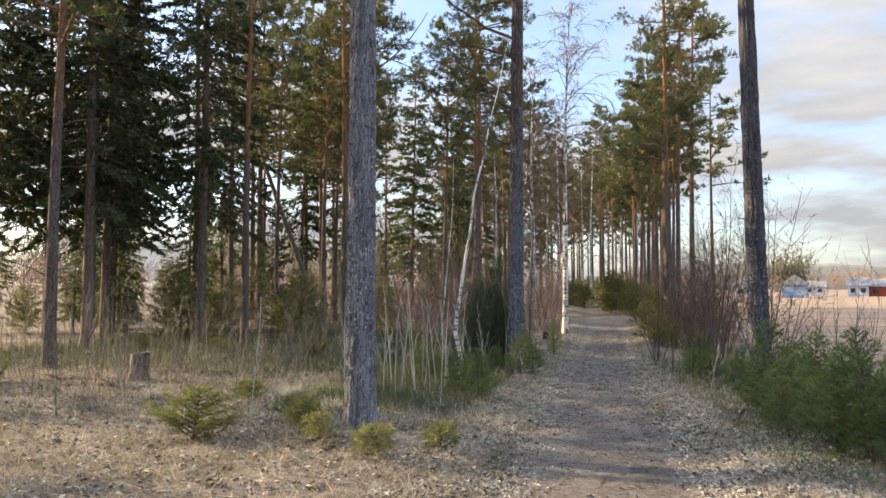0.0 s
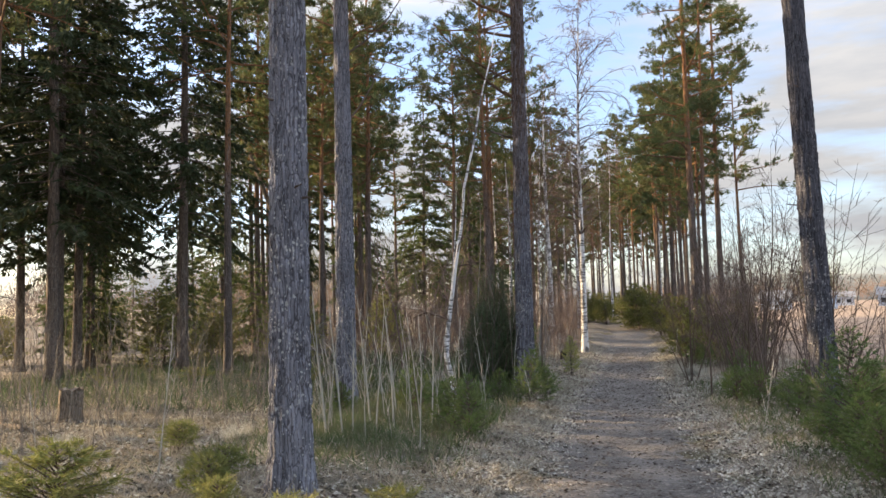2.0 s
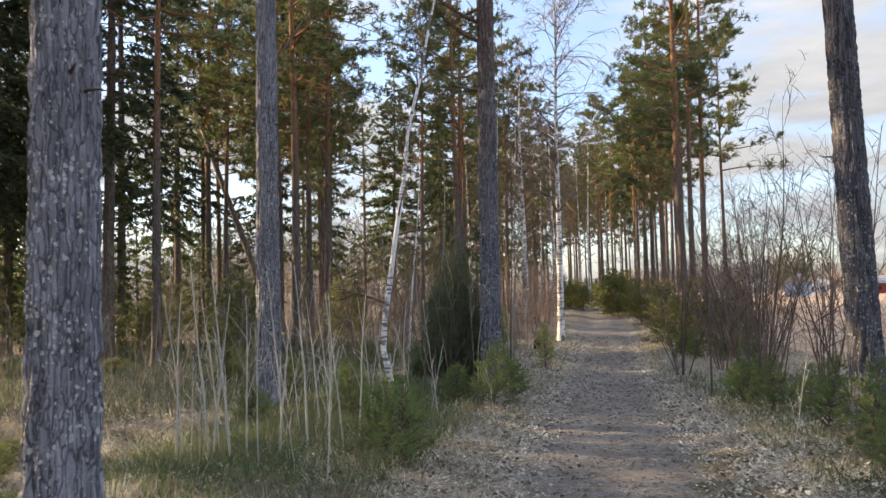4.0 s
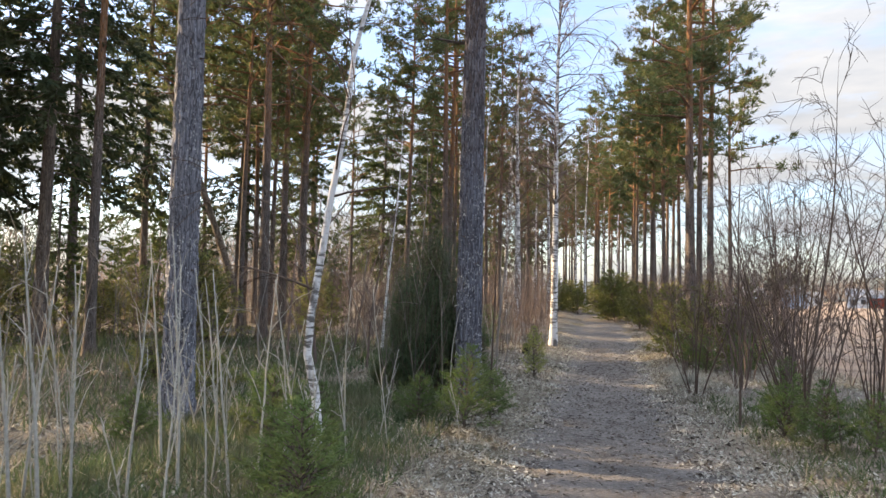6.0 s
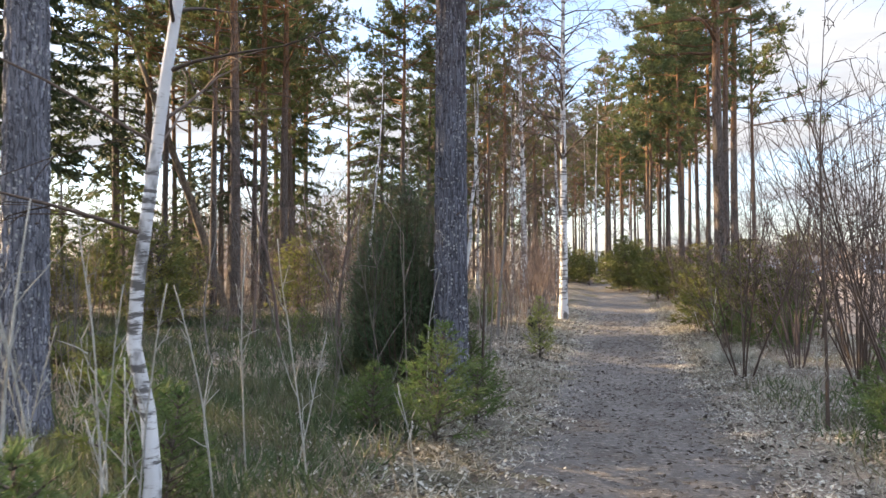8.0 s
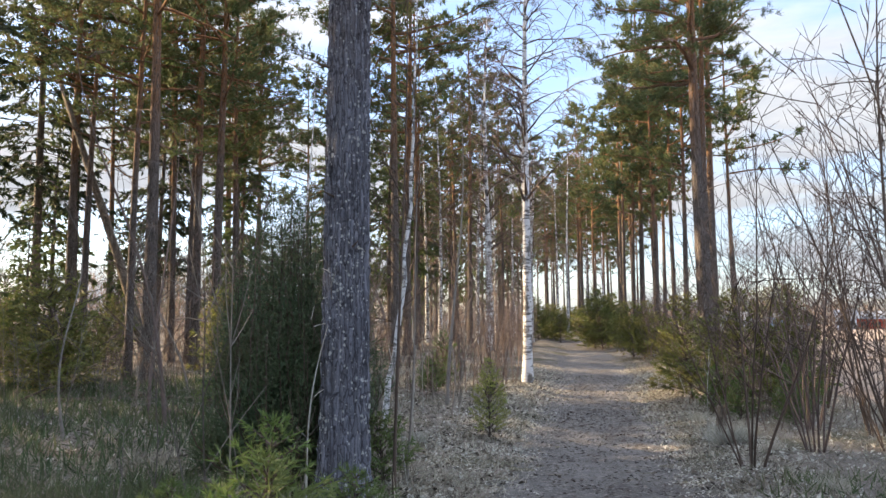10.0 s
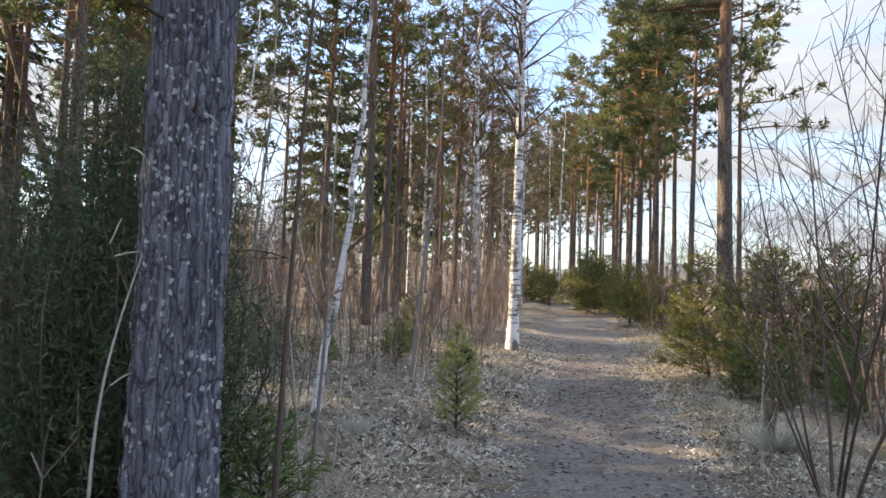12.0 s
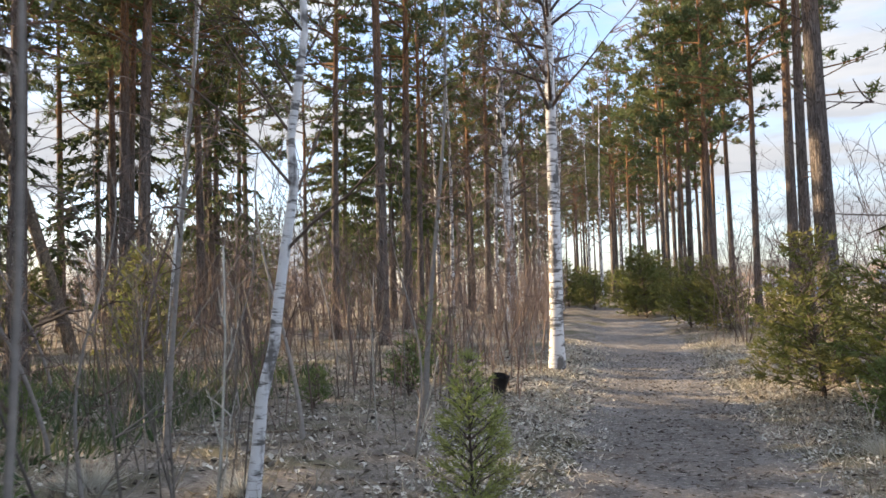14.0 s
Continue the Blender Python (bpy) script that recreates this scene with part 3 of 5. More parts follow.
def spruce(seed, H=16.0, r0=0.14, start=1.2, whorls=34, reach=2.2, material=None, twig=0.26, wide=0.05, per=3, droop=0.55, label="", group="", gap=0.0, step=0.09, sides=8, name="spruce_tree", up=0.0, cone=0.85):
    rng = np.random.default_rng(seed)
    e = thing(name, label or "tall dark green spruce with drooping branches", "tree", group)
    line = trunk_line(H, rng, H * 0.006)
    zz = np.concatenate([[-0.1 * min(1, H / 4)], np.linspace(0.02, 1, 12) * H])
    tb = Buf()
    tb.tube(np.stack([np.interp(zz, line[:, 2], line[:, 0]), np.interp(zz, line[:, 2], line[:, 1]), zz], -1), radius_at(r0, H, zz, 0.06), sides)
    part("trunk", tb, SPRUCE_BARK, e)
    bb, nb = Buf(), Buf()
    for i in range(whorls):
        f = (i + 0.5) / whorls
        z = start + (H * 0.985 - start) * f
        n = rng.integers(4, 7)
        a0 = rng.uniform(0, 6.28)
        for k in range(n):
            if rng.random() < gap * (1 - f):
                continue
            a = a0 + k * 6.28 / n + rng.normal(0, 0.2)
            ln = reach * ((1 - f) ** cone * 0.96 + 0.05) * rng.uniform(0.65, 1.15) * (0.8 + 0.2 * min(1, f * 5))
            p = on_line(line, z + rng.normal(0, 0.02 * H / 4 if H < 5 else 0.3))
            m = 4 if H > 5 else 3
            ml = bent_line(p, (math.cos(a), math.sin(a), up + 0.25 * f + rng.uniform(-0.15, 0.15)), ln, m, rng, droop * (1 - f), 0.10)
            bb.tube(ml, np.linspace(0.022, 0.004, m) * min(1, 0.25 + ln / 2.5), 3, False)
            cnt = max(4, int(ln / step))
            s = np.sqrt(rng.uniform(0.02, 1, cnt)) * (m - 1) * 0.999
            idx = s.astype(int)
            q = ml[idx] + (ml[idx + 1] - ml[idx]) * (s - idx)[:, None]
            out = (ml[-1] - ml[0]) / (np.linalg.norm(ml[-1] - ml[0]) + 1e-9)
            sd = np.cross(out, (0, 0, 1.0))
            sign = np.where(rng.random(cnt) < 0.5, -1, 1)[:, None]
            way = out * rng.uniform(0.4, 1.0, (cnt, 1)) + sd * sign * rng.uniform(0.2, 1.0, (cnt, 1)) + np.array([0, 0, 1]) * rng.normal(-0.7 * droop, 0.3, (cnt, 1))
            tl = twig * (0.5 + 0.8 * (1 - s / m))[:, None] * min(1.0, 0.35 + ln / reach)
            for r in range(per):
                o = rng.uniform(0, 0.7, (cnt, 1)) * tl * way
                nb.needles(q + o, way + rng.normal(0, 0.45, (cnt, 3)), tl[:, 0] * 0.8, wide, rng)
    tip = on_line(line, H * 0.97)
    nb.needles(np.repeat(tip[None], 14, 0) + rng.normal(0, 0.01, (14, 3)) * H / 8, rng.normal(0, 0.35, (14, 3)) + np.array([0, 0, 1.0]), twig * 0.7, wide, rng)
    tagged(part("branchwork", bb, SPRUCE_BARK, e), kind="stuff")
    part("crown", nb, material or SPRUCE_NEEDLES, e, False)
    return e


def branch_out(buf, line, radii, count, lo, hi, length, rng, rise=0.6, sub=4, subsub=0, droop=0.0, thick=0.35, fine=None, fat=1.0):
    """Bare side branches and twigs along a stem; fine takes the twigs."""
    fine = fine or buf
    n = len(line)
    for i in range(count):
        f = lo + (hi - lo) * (i + rng.uniform(0, 1)) / count
        s = f * (n - 1) * 0.999
        k = int(s)
        p = line[k] + (line[k + 1] - line[k]) * (s - k)
        r = float(np.interp(s, np.arange(n), radii)) * thick
        a = rng.uniform(0, 6.28)
        ln = length * (1.1 - 0.7 * f) * rng.uniform(0.5, 1.2)
        b = bent_line(p, (math.cos(a), math.sin(a), rise * rng.uniform(0.5, 1.5)), ln, 6, rng, droop, 0.2)
        buf.tube(b, np.linspace(max(r, 0.004), 0.0012, 6), 4)
        for _ in range(sub):
            j = rng.integers(1, 6)
            d = b[j] - b[j - 1]
            d = d / np.linalg.norm(d) + rng.normal(0, 0.5, 3)
            t = bent_line(b[j], d, ln * rng.uniform(0.25, 0.55), 4, rng, droop * 1.5, 0.25)
            fine.tube(t, np.array((0.004, 0.0035, 0.003, 0.002)) * fat, 3)
            for _ in range(subsub):
                j2 = rng.integers(1, 4)
                d2 = t[j2] - t[j2 - 1]
                d2 = d2 / np.linalg.norm(d2) + rng.normal(0, 0.6, 3)
                fine.tube(bent_line(t[j2], d2, ln * rng.uniform(0.1, 0.3), 3, rng, droop * 2, 0.2), np.array((0.003, 0.0025, 0.002)) * fat, 3, False)


def birch(seed, H=14.0, r0=0.11, lo=0.3, count=46, length=2.0, lean=(0, 0), sway=0.15, label="", group="", sub=6, subsub=3, material=None, name="birch_tree", twigs=None, rise=0.9, way=None):
    rng = np.random.default_rng(seed)
    e = thing(name, label or "white-barked birch with dark marks and bare twigs", "tree", group)
    line = trunk_line(H, rng, sway, lean, 22)
    if way:
        zz = line[:, 2]
        line[:, 0] = np.interp(zz, [w[0] for w in way], [w[1] for w in way]) + 0.012 * np.sin(zz * 5)
    rr = radius_at(r0, H, line[:, 2], 0.05, 0.3)
    tb, bb, fb = Buf(), Buf(), Buf()
    tb.tube(line, rr, 10)
    branch_out(bb, line, rr, count, lo, 0.99, length, rng, rise, sub, subsub, 0.35, 0.4, fb, 2.6 if H > 10 else 1.2)
    part("trunk", tb, material or BIRCH_BARK, e)
    tagged(part("branchwork", bb, TWIG_DARK, e), kind="stuff")
    tagged(part("twig_haze", fb, twigs or TWIG_RED, e), kind="stuff")
    return e


def shrub(seed, stems=9, H=3.0, spread=0.5, r=0.014, count=9, sub=3, material=None, label="", category="shrub", group="", name="bare_shrub", subsub=0, bend=0.12):
    rng = np.random.default_rng(seed)
    e = thing(name, label or "bare grey many-stemmed shrub without leaves", category, group)
    for _ in range(stems):
        b = Buf()
        a = rng.uniform(0, 6.28)
        h = H * rng.uniform(0.55, 1.1)
        line = bent_line((0.10 * math.cos(a), 0.10 * math.sin(a), -0.06), (spread * math.cos(a) * rng.uniform(0.2, 1), spread * math.sin(a) * rng.uniform(0.2, 1), 1), h, 10, rng, -0.15, bend)
        rad = np.linspace(r * rng.uniform(0.7, 1.2), 0.003, 10)
        b.tube(line, rad, 5)
        branch_out(b, line, rad, count, 0.25, 0.98, h * 0.38, rng, 0.9, sub, subsub, -0.1, 0.6)
        part("stem", b, material or TWIG_GREY, e)
    return e


def sapling(seed, H=2.2, r=0.012, count=5, label="", group="thin pale saplings", material=None, lean=0.16):
    rng = np.random.default_rng(seed)
    e = thing("sapling", label or "thin pale leafless sapling in the undergrowth", "sapling", group)
    b = Buf()
    a = rng.uniform(0, 6.28)
    line = bent_line((0, 0, -0.06), (lean * math.cos(a), lean * math.sin(a), 1), H, 10, rng, 0, 0.09)
    rad = np.linspace(r, 0.003, 10)
    b.tube(line, rad, 6)
    part("stem", b, material or SAPLING_BARK, e)
    t = Buf()
    branch_out(t, line, rad, count, 0.25, 0.9, H * 0.30, rng, 2.2, 1, 0, 0, 0.6)
    tagged(part("twig_spray", t, material or SAPLING_BARK, e), kind="stuff")
    return e


HERO = "large pine with grooved grey bark, pale lichen"
t = pine(11, 17, 0.165, 9.0, 16, 2.2, near=True, dead=8, label=HERO + " beside the footpath")
t.matrix_basis = at(-2.39, 8.15, 20)
t = pine(12, 17, 0.175, 9.0, 16, 2.2, near=True, dead=12, label="large grey pine trunk with pale lichen among saplings", bare_low=((0.3, 6.3, 1.9, 0.7), (0.6, 5.0, 1.6, 0.9)))
t.matrix_basis = at(-4.35, 15.2, 0)
t = pine(13, 18, 0.185, 5.3, 24, 2.4, near=True, dead=9, label=HERO + " beside a dark juniper", limb_side=3.0, tuft=0.11, wide=0.012, per=24, lean=(0.05, 0), bark=SHADED_BARK)
t.matrix_basis = at(-1.44, 18.15, 0)
t = pine(14, 17, 0.17, 9.5, 14, 2.0, near=True, dead=9, label="dark grey pine trunk at the field's edge", lean=(-0.45, 0), bark=DARK_BARK)
t.matrix_basis = at(3.12, 13.64, 0)

t = pine(15, 16.5, 0.16, 6.6, 34, 2.6, dead=14, lean=(-0.25, 0.1), label="tall pine with brown bark beside olive green bushes", tuft=0.13, wide=0.016, per=20)
t.matrix_basis = at(3.43, 29.2, 0)
t = pine(16, 16.0, 0.125, 7.4, 28, 2.2, dead=10, lean=(0.1, 0.1), label="slender brown pine behind a stouter pine")
t.matrix_basis = at(4.35, 33.6, 0)

pines = [pine(20 + i, (16, 18, 15, 17)[i], (0.15, 0.16, 0.12, 0.14)[i], (7.2, 8.2, 6.4, 8.8)[i], 34, (2.8, 2.6, 2.3, 2.6)[i], wide=0.043, per=7, group="pines of the wood") for i in range(4)]
edge = ((1, 5.95, 40.5), (2, 5.05, 41.0), (3, 8.0, 46.5), (0, 4.36, 52.3), (1, 4.95, 53.5), (2, 5.3, 51.0), (3, 6.6, 60), (0, 5.8, 66), (1, 7.2, 72), (2, 6.2, 80), (3, 8.5, 88), (1, 6.6, 57))
wood = ((1, 2.6, 74), (0, 2.2, 70.5), (3, 3.2, 67), (2, -0.2, 86), (1, -3.4, 94), (0, 4.6, 90), (3, 0.2, 104), (2, -4.5, 100), (1, 2.4, 110), (0, -1.6, 107), (1, -10.5, 33.8), (3, -13, 37), (0, -12.2, 40.5), (2, -15.5, 41.5), (3, -16.8, 37), (2, -14, 33.5), (1, -18.5, 42), (0, -16, 48), (1, -20.5, 47), (0, -14.5, 56), (3, -19, 55), (0, -11.3, 14.6), (3, -10.3, 22.2), (1, -9.1, 28.7), (2, -12.0, 36.3), (3, -4.6, 35), (1, -5.4, 41), (0, -5.6, 56), (2, -1.6, 70), (0, -6.5, 72), (2, -14, 47), (1, 0.4, 86), (2, -2.6, 83), (1, 5.4, 84), (2, 4.0, 95), (0, 6.8, 98), (3, 1.6, 101), (1, -0.5, 98), (2, 2.8, 80), (0, 3.6, 85.5), (1, 1.9, 89), (3, 4.6, 78), (2, 0.7, 94), (1, 3.1, 94), (0, 4.9, 47.5), (2, 4.3, 56.5), (3, 5.9, 49), (1, 4.6, 61), (2, 5.2, 70), (0, 7.0, 64), (3, -11, 66), (1, -4.2, 76), (0, -7.8, 66), (0, -0.2, 76), (1, -1.8, 88), (3, -13.5, 44), (0, -9.4, 32.8), (2, -10.6, 30.4), (2, -6.6, 37.5), (1, -15.5, 35))
prng = np.random.default_rng(5)
# Pines out of view, added left of the path to shade the ground.
beside = ((1, -21, 10.9), (3, -21.5, 12.2), (0, -22.5, 13.6), (2, -20.5, 14.6), (0, -24, 11.8), (1, -25, 14), (3, -18.6, 10.2), (1, -9.0, 3.0), (3, -8.2, -5.0), (2, -15, 1), (1, -12, -9), (3, -20, -2), (2, -7.0, -12), (0, -17, -14), (1, -24, 6), (3, -26, 13), (2, -4.5, -8))
far_pines = [pine(30 + i, (16, 18, 15, 17)[i], (0.14, 0.15, 0.12, 0.13)[i], (7.0, 8.5, 6.5, 8.5)[i], 27, (2.7, 2.5, 2.2, 2.5)[i], 0.26, 0.068, 6, 8, subs=6, tufts=5, group="pines of the wood") for i in range(4)]
mrng = np.random.default_rng(77)
more = []
while len(more) < 14:
    x, y = mrng.uniform(-17, -2.0), mrng.uniform(40, 96)
    if abs(x - trail_x(y)) > 3.2 and not (-0.27 < x / y < -0.15 and y < 75) and x > -0.62 * y and all((x - a) ** 2 + (y - b) ** 2 > 4.0 for _, a, b in more):
        more.append((int(mrng.integers(0, 4)), x, y))
used = set()
for k, x, y in edge + wood + beside + tuple(more):
    kind = far_pines if (y > 44 or y < 12) else pines
    key = (k, y > 44 or y < 12)
    o = copy_thing(kind[k], at(x, y)) if key in used else kind[k]
    o.matrix_basis = at(x, y, prng.uniform(0, 360)) @ Matrix.Scale(prng.uniform(0.9, 1.08), 4)
    used.add(key)

spruces = [spruce(40 + i, (21, 19, 17)[i], 0.16, (4.4, 4.8, 4.0)[i], 46, (3.0, 2.8, 2.6)[i], None, 0.28, 0.078, 4, gap=0.06, step=0.09, group="dark spruces of the wood") for i in range(3)]
# Spruces at y < 7 are out of view, added to shade the foreground.
dark = ((2, -18.2, 27.6), (1, -17.5, 36.0), (2, -20.5, 41.0), (0, -14.1, 19.8), (1, -12.4, 23.3), (2, -16.5, 24.5), (0, -15.4, 28.5), (1, -19.0, 28.6), (1, -16.2, 17.2), (1, -15.2, 40), (2, -5.4, 63), (0, -10, 78), (0, -18.5, 21), (1, -15.2, 22.2), (0, -14.8, 20.9), (2, -18.4, 23.6), (0, -17.2, 19.2), (1, -3.4, 74), (0, -12.5, 3.5), (1, -16.5, 6.0), (1, -10.8, -3.5), (2, -17, -6), (0, -22, 1), (1, -7.5, -16), (2, -7.4, 47))
far_spruces = [spruce(43 + i, (16, 14, 12)[i], 0.14, (3.3, 3.6, 2.9)[i], 32, (2.5, 2.2, 2.0)[i], (LIT_NEEDLES, SPRUCE_NEEDLES, LIT_NEEDLES)[i], 0.40, 0.11, 4, gap=0.05, step=0.14, label=("tall olive green spruce with drooping branches", "", "olive green spruce with low drooping branches")[i], group="dark spruces of the wood") for i in range(3)]
more = []
while len(more) < 3:
    x, y = mrng.uniform(-18, -4.0), mrng.uniform(40, 92)
    if not (-0.28 < x / y < -0.14 and y < 75) and x > -0.66 * y and all((x - a) ** 2 + (y - b) ** 2 > 9.0 for _, a, b in more):
        more.append((int(mrng.integers(0, 3)), x, y))
used = set()
for k, x, y in dark + tuple(more):
    kind = far_spruces if (y > 38 or y < 14) else spruces
    key = (k, y > 38 or y < 14)
    o = copy_thing(kind[k], at(x, y)) if key in used else kind[k]
    o.matrix_basis = at(x, y, prng.uniform(0, 360)) @ Matrix.Scale(prng.uniform(0.88, 1.1), 4)
    used.add(key)

for x, y, k in ((-17.5, 27.0, 2), (-24.5, 36.0, 2), (-23.0, 26.0, 0), (-16.2, 24.2, 0), (-19.4, 26.4, 2), (-15.2, 27.6, 0), (-21.0, 30.0, 2), (-18.0, 33.6, 0), (-23.4, 32.6, 0), (-26.4, 37.2, 2), (-20.2, 38.6, 0), (-24.6, 42.0, 2), (-17.0, 40.2, 2), (-28.4, 44.4, 0), (-13.4, 30.2, 2), (-9.2, 46.2, 2), (-12.6, 47.2, 0), (-7.4, 52.2, 2), (-15.2, 52.4, 0), (-10.4, 55.0, 2), (-13.6, 42.2, 2), (-10.6, 40.4, 2)):
    o = copy_thing(far_spruces[k], at(x, y))
    o.matrix_basis = at(x, y, prng.uniform(0, 360), 0.5) @ Matrix.Scale(prng.uniform(0.34, 0.56), 4)
    tagged(o, "low young spruce under the tall dark spruces", "tree", "dark spruces of the wood")
t = spruce(47, 20.0, 0.16, 2.5, 52, 3.0, LIT_NEEDLES, 0.36, 0.08, 7, 0.45, "tall conical light green spruce in the wood", step=0.075)
t.matrix_basis = at(-12.6, 57.0)
t = spruce(48, 14.0, 0.13, 2.5, 40, 1.9, LIT_NEEDLES, 0.36, 0.09, 4, 0.45, "conical light green spruce behind taller trees", step=0.08)
t.matrix_basis = at(-9.6, 60.0)
t = spruce(49, 13.5, 0.13, 2.8, 38, 2.1, LIT_NEEDLES, 0.34, 0.085, 4, 0.5, "green spruce among bare brushwood", step=0.08)
t.matrix_basis = at(-13.4, 43.5)
t = birch(61, 14, 0.125, 0.30, 76, 2.5, (0.25, 0), 0.10, "slender white birch with dark marks beside the footpath")
t.matrix_basis = at(-0.45, 30.6, 0)
t = birch(60, 15, 0.175, 0.28, 60, 2.4, (0.1, 0), 0.16, "stout white birch with dark marks in brushwood")
t.matrix_basis = at(-2.44, 43.9, 0)
birches = [birch(62 + i, (13, 14)[i], (0.11, 0.10)[i], 0.25, 54, 2.2, sub=6, subsub=1, group="bare birches of the wood") for i in range(2)]
used = set()
for k, x, y in ((0, -1.0, 46.5), (1, -0.9, 52), (0, -3.4, 48.5), (1, -3.2, 55), (0, -1.2, 64), (1, -2.2, 59), (0, -6.2, 50.5), (1, -5.0, 47), (1, 1.2, 62), (0, 0.6, 70), (1, -3.8, 66), (0, -8.5, 60), (1, 4.4, 76), (0, 3.4, 84), (1, 4.9, 63)):
    o = copy_thing(birches[k], at(x, y, prng.uniform(0, 360))) if k in used else birches[k]
    o.matrix_basis = at(x, y, prng.uniform(0, 360))
    used.add(k)

# young birches near the footpath
t = birch(71, 6.5, 0.040, 0.2, 26, 1.7, (0.55, 0.1), 0.16, "crooked young white birch with thin bare branches", sub=4, subsub=1, name="young_birch", material=YOUNG_BARK, twigs=TWIG_DARK, way=((0, 0), (0.5, 0.02), (0.9, -0.07), (1.4, -0.05), (2.2, 0.10), (3.4, 0.26), (6.5, 0.9)))
t.matrix_basis = at(-2.04, 13.2, 0)
t = birch(72, 6.0, 0.036, 0.25, 22, 1.3, (0.3, 0), 0.12, "young alder with a dark grey stem and bare branches", sub=4, subsub=1, name="young_alder", material=STEM_GREY, twigs=TWIG_DARK)
t.matrix_basis = at(-1.78, 26.2, 0)
t = birch(73, 7.0, 0.042, 0.22, 24, 2.2, (0.5, 0.3), 0.1, "leaning pale young birch with dark marks and twigs", sub=5, subsub=2, name="young_birch", material=YOUNG_BARK, twigs=TWIG_DARK, rise=1.7, way=((0, 0), (0.6, 0.05), (1.0, 0.16), (1.5, 0.19), (2.0, 0.29), (2.4, 0.27), (3.0, 0.36), (7, 0.5)))
t.matrix_basis = at(-2.1, 22.4, 0)

t = birch(74, 5.6, 0.015, 0.3, 10, 0.7, (0.1, 0.1), 0.05, "thin dark leafless alder beside a pine", sub=3, subsub=1, name="young_alder", material=TWIG_DARK, twigs=TWIG_DARK)
t.matrix_basis = at(-1.15, 18.62, 0)
t = birch(75, 3.4, 0.012, 0.25, 8, 0.6, (0.25, 0.1), 0.06, "thin grey leafless sapling beside a pine", sub=3, subsub=1, name="young_birch", material=STEM_GREY, twigs=TWIG_DARK)
t.matrix_basis = at(-1.15, 19.15, 0)
t = birch(76, 5.6, 0.03, 0.25, 18, 1.2, (0.2, 0.1), 0.08, "young birch with a grey stem in brushwood", sub=3, subsub=1, name="young_birch", material=STEM_GREY)
t.matrix_basis = at(-3.4, 23.6, 0)
t = birch(77, 6.5, 0.04, 0.25, 20, 1.3, (0.3, 0.2), 0.1, "young birch with a pale stem in brushwood", sub=3, subsub=1, name="young_birch", material=YOUNG_BARK)
t.matrix_basis = at(-4.6, 25.6, 0)

t = birch(78, 4.2, 0.016, 0.25, 14, 1.2, (0.1, 0.2), 0.05, "thin dark leafless alder beside the footpath", sub=3, subsub=1, name="young_alder", material=TWIG_DARK, twigs=TWIG_DARK)
t.matrix_basis = at(2.05, 16.9, 0)

t = birch(79, 4.8, 0.024, 0.15, 16, 1.7, (0.5, 0.1), 0.14, "dark bare young alder with wide branches at the field's edge", sub=5, subsub=1, name="young_alder", material=TWIG_DARK, twigs=TWIG_DARK, rise=1.4)
t.matrix_basis = at(3.05, 17.8, 0)
crooked = [birch(170 + i, (3.4, 4.6, 2.6)[i], (0.020, 0.026, 0.015)[i], 0.12, (12, 16, 9)[i], (1.3, 1.5, 0.9)[i], ((0.7, 0.2), (-0.5, 0.3), (0.3, -0.4))[i], 0.28, "crooked grey leafless young birch in leaf litter", "crooked young birches in the wood", sub=4, subsub=1, name="young_birch", material=(STEM_GREY, TWIG_BROWN, STEM_GREY)[i], twigs=TWIG_BROWN, rise=1.1) for i in range(3)]
used = set()
for k, x, y in ((0, -3.1, 20.6), (1, -3.9, 21.6), (2, -2.9, 21.9), (1, -5.2, 22.4), (0, -4.3, 23.4), (2, -5.9, 21.2), (1, -6.6, 24.4), (0, -2.6, 24.6), (2, -3.6, 25.4), (1, -5.6, 26.6), (0, -7.4, 27.4), (1, -3.2, 28.2), (0, -2.2, 31.6), (1, -1.6, 34.2), (0, -4.4, 31.0), (2, -1.4, 24.0)):
    o = copy_thing(crooked[k], at(x, y)) if k in used else crooked[k]
    o.matrix_basis = at(x, y, prng.uniform(0, 360)) @ Matrix.Scale(prng.uniform(0.85, 1.25), 4)
    used.add(k)
t = birch(180, 2.1, 0.0085, 0.3, 5, 0.6, (0.1, 0), 0.10, "thin pale forked sapling against a pine trunk", sub=2, subsub=0, name="sapling", material=SAPLING_BARK, twigs=SAPLING_BARK, rise=1.6)
t.matrix_basis = at(-1.66, 17.9, 0)

# the leaning dead trunk
lb = Buf()
lean_line = np.array([(0, 0, -0.1), (-0.5, 0, 1.4), (-1.2, 0, 3.4), (-2.3, 0, 6.2), (-3.7, 0, 9.8)])
lb.tube(lean_line, (0.16, 0.15, 0.135, 0.11, 0.07), 9)
branch_out(lb, lean_line, (0.11, 0.1, 0.09, 0.075, 0.05), 9, 0.3, 0.95, 1.0, np.random.default_rng(8), 0.3, 2, 0, 0, 0.2)
t = part("leaning_dead_trunk", lb, DEAD_BARK)
tagged(t, "thin dead trunk leaning slantwise in the wood", "dead tree")
t.matrix_basis = at(-12.0, 34.0, 0)

# ---- shrubs and young conifers ----


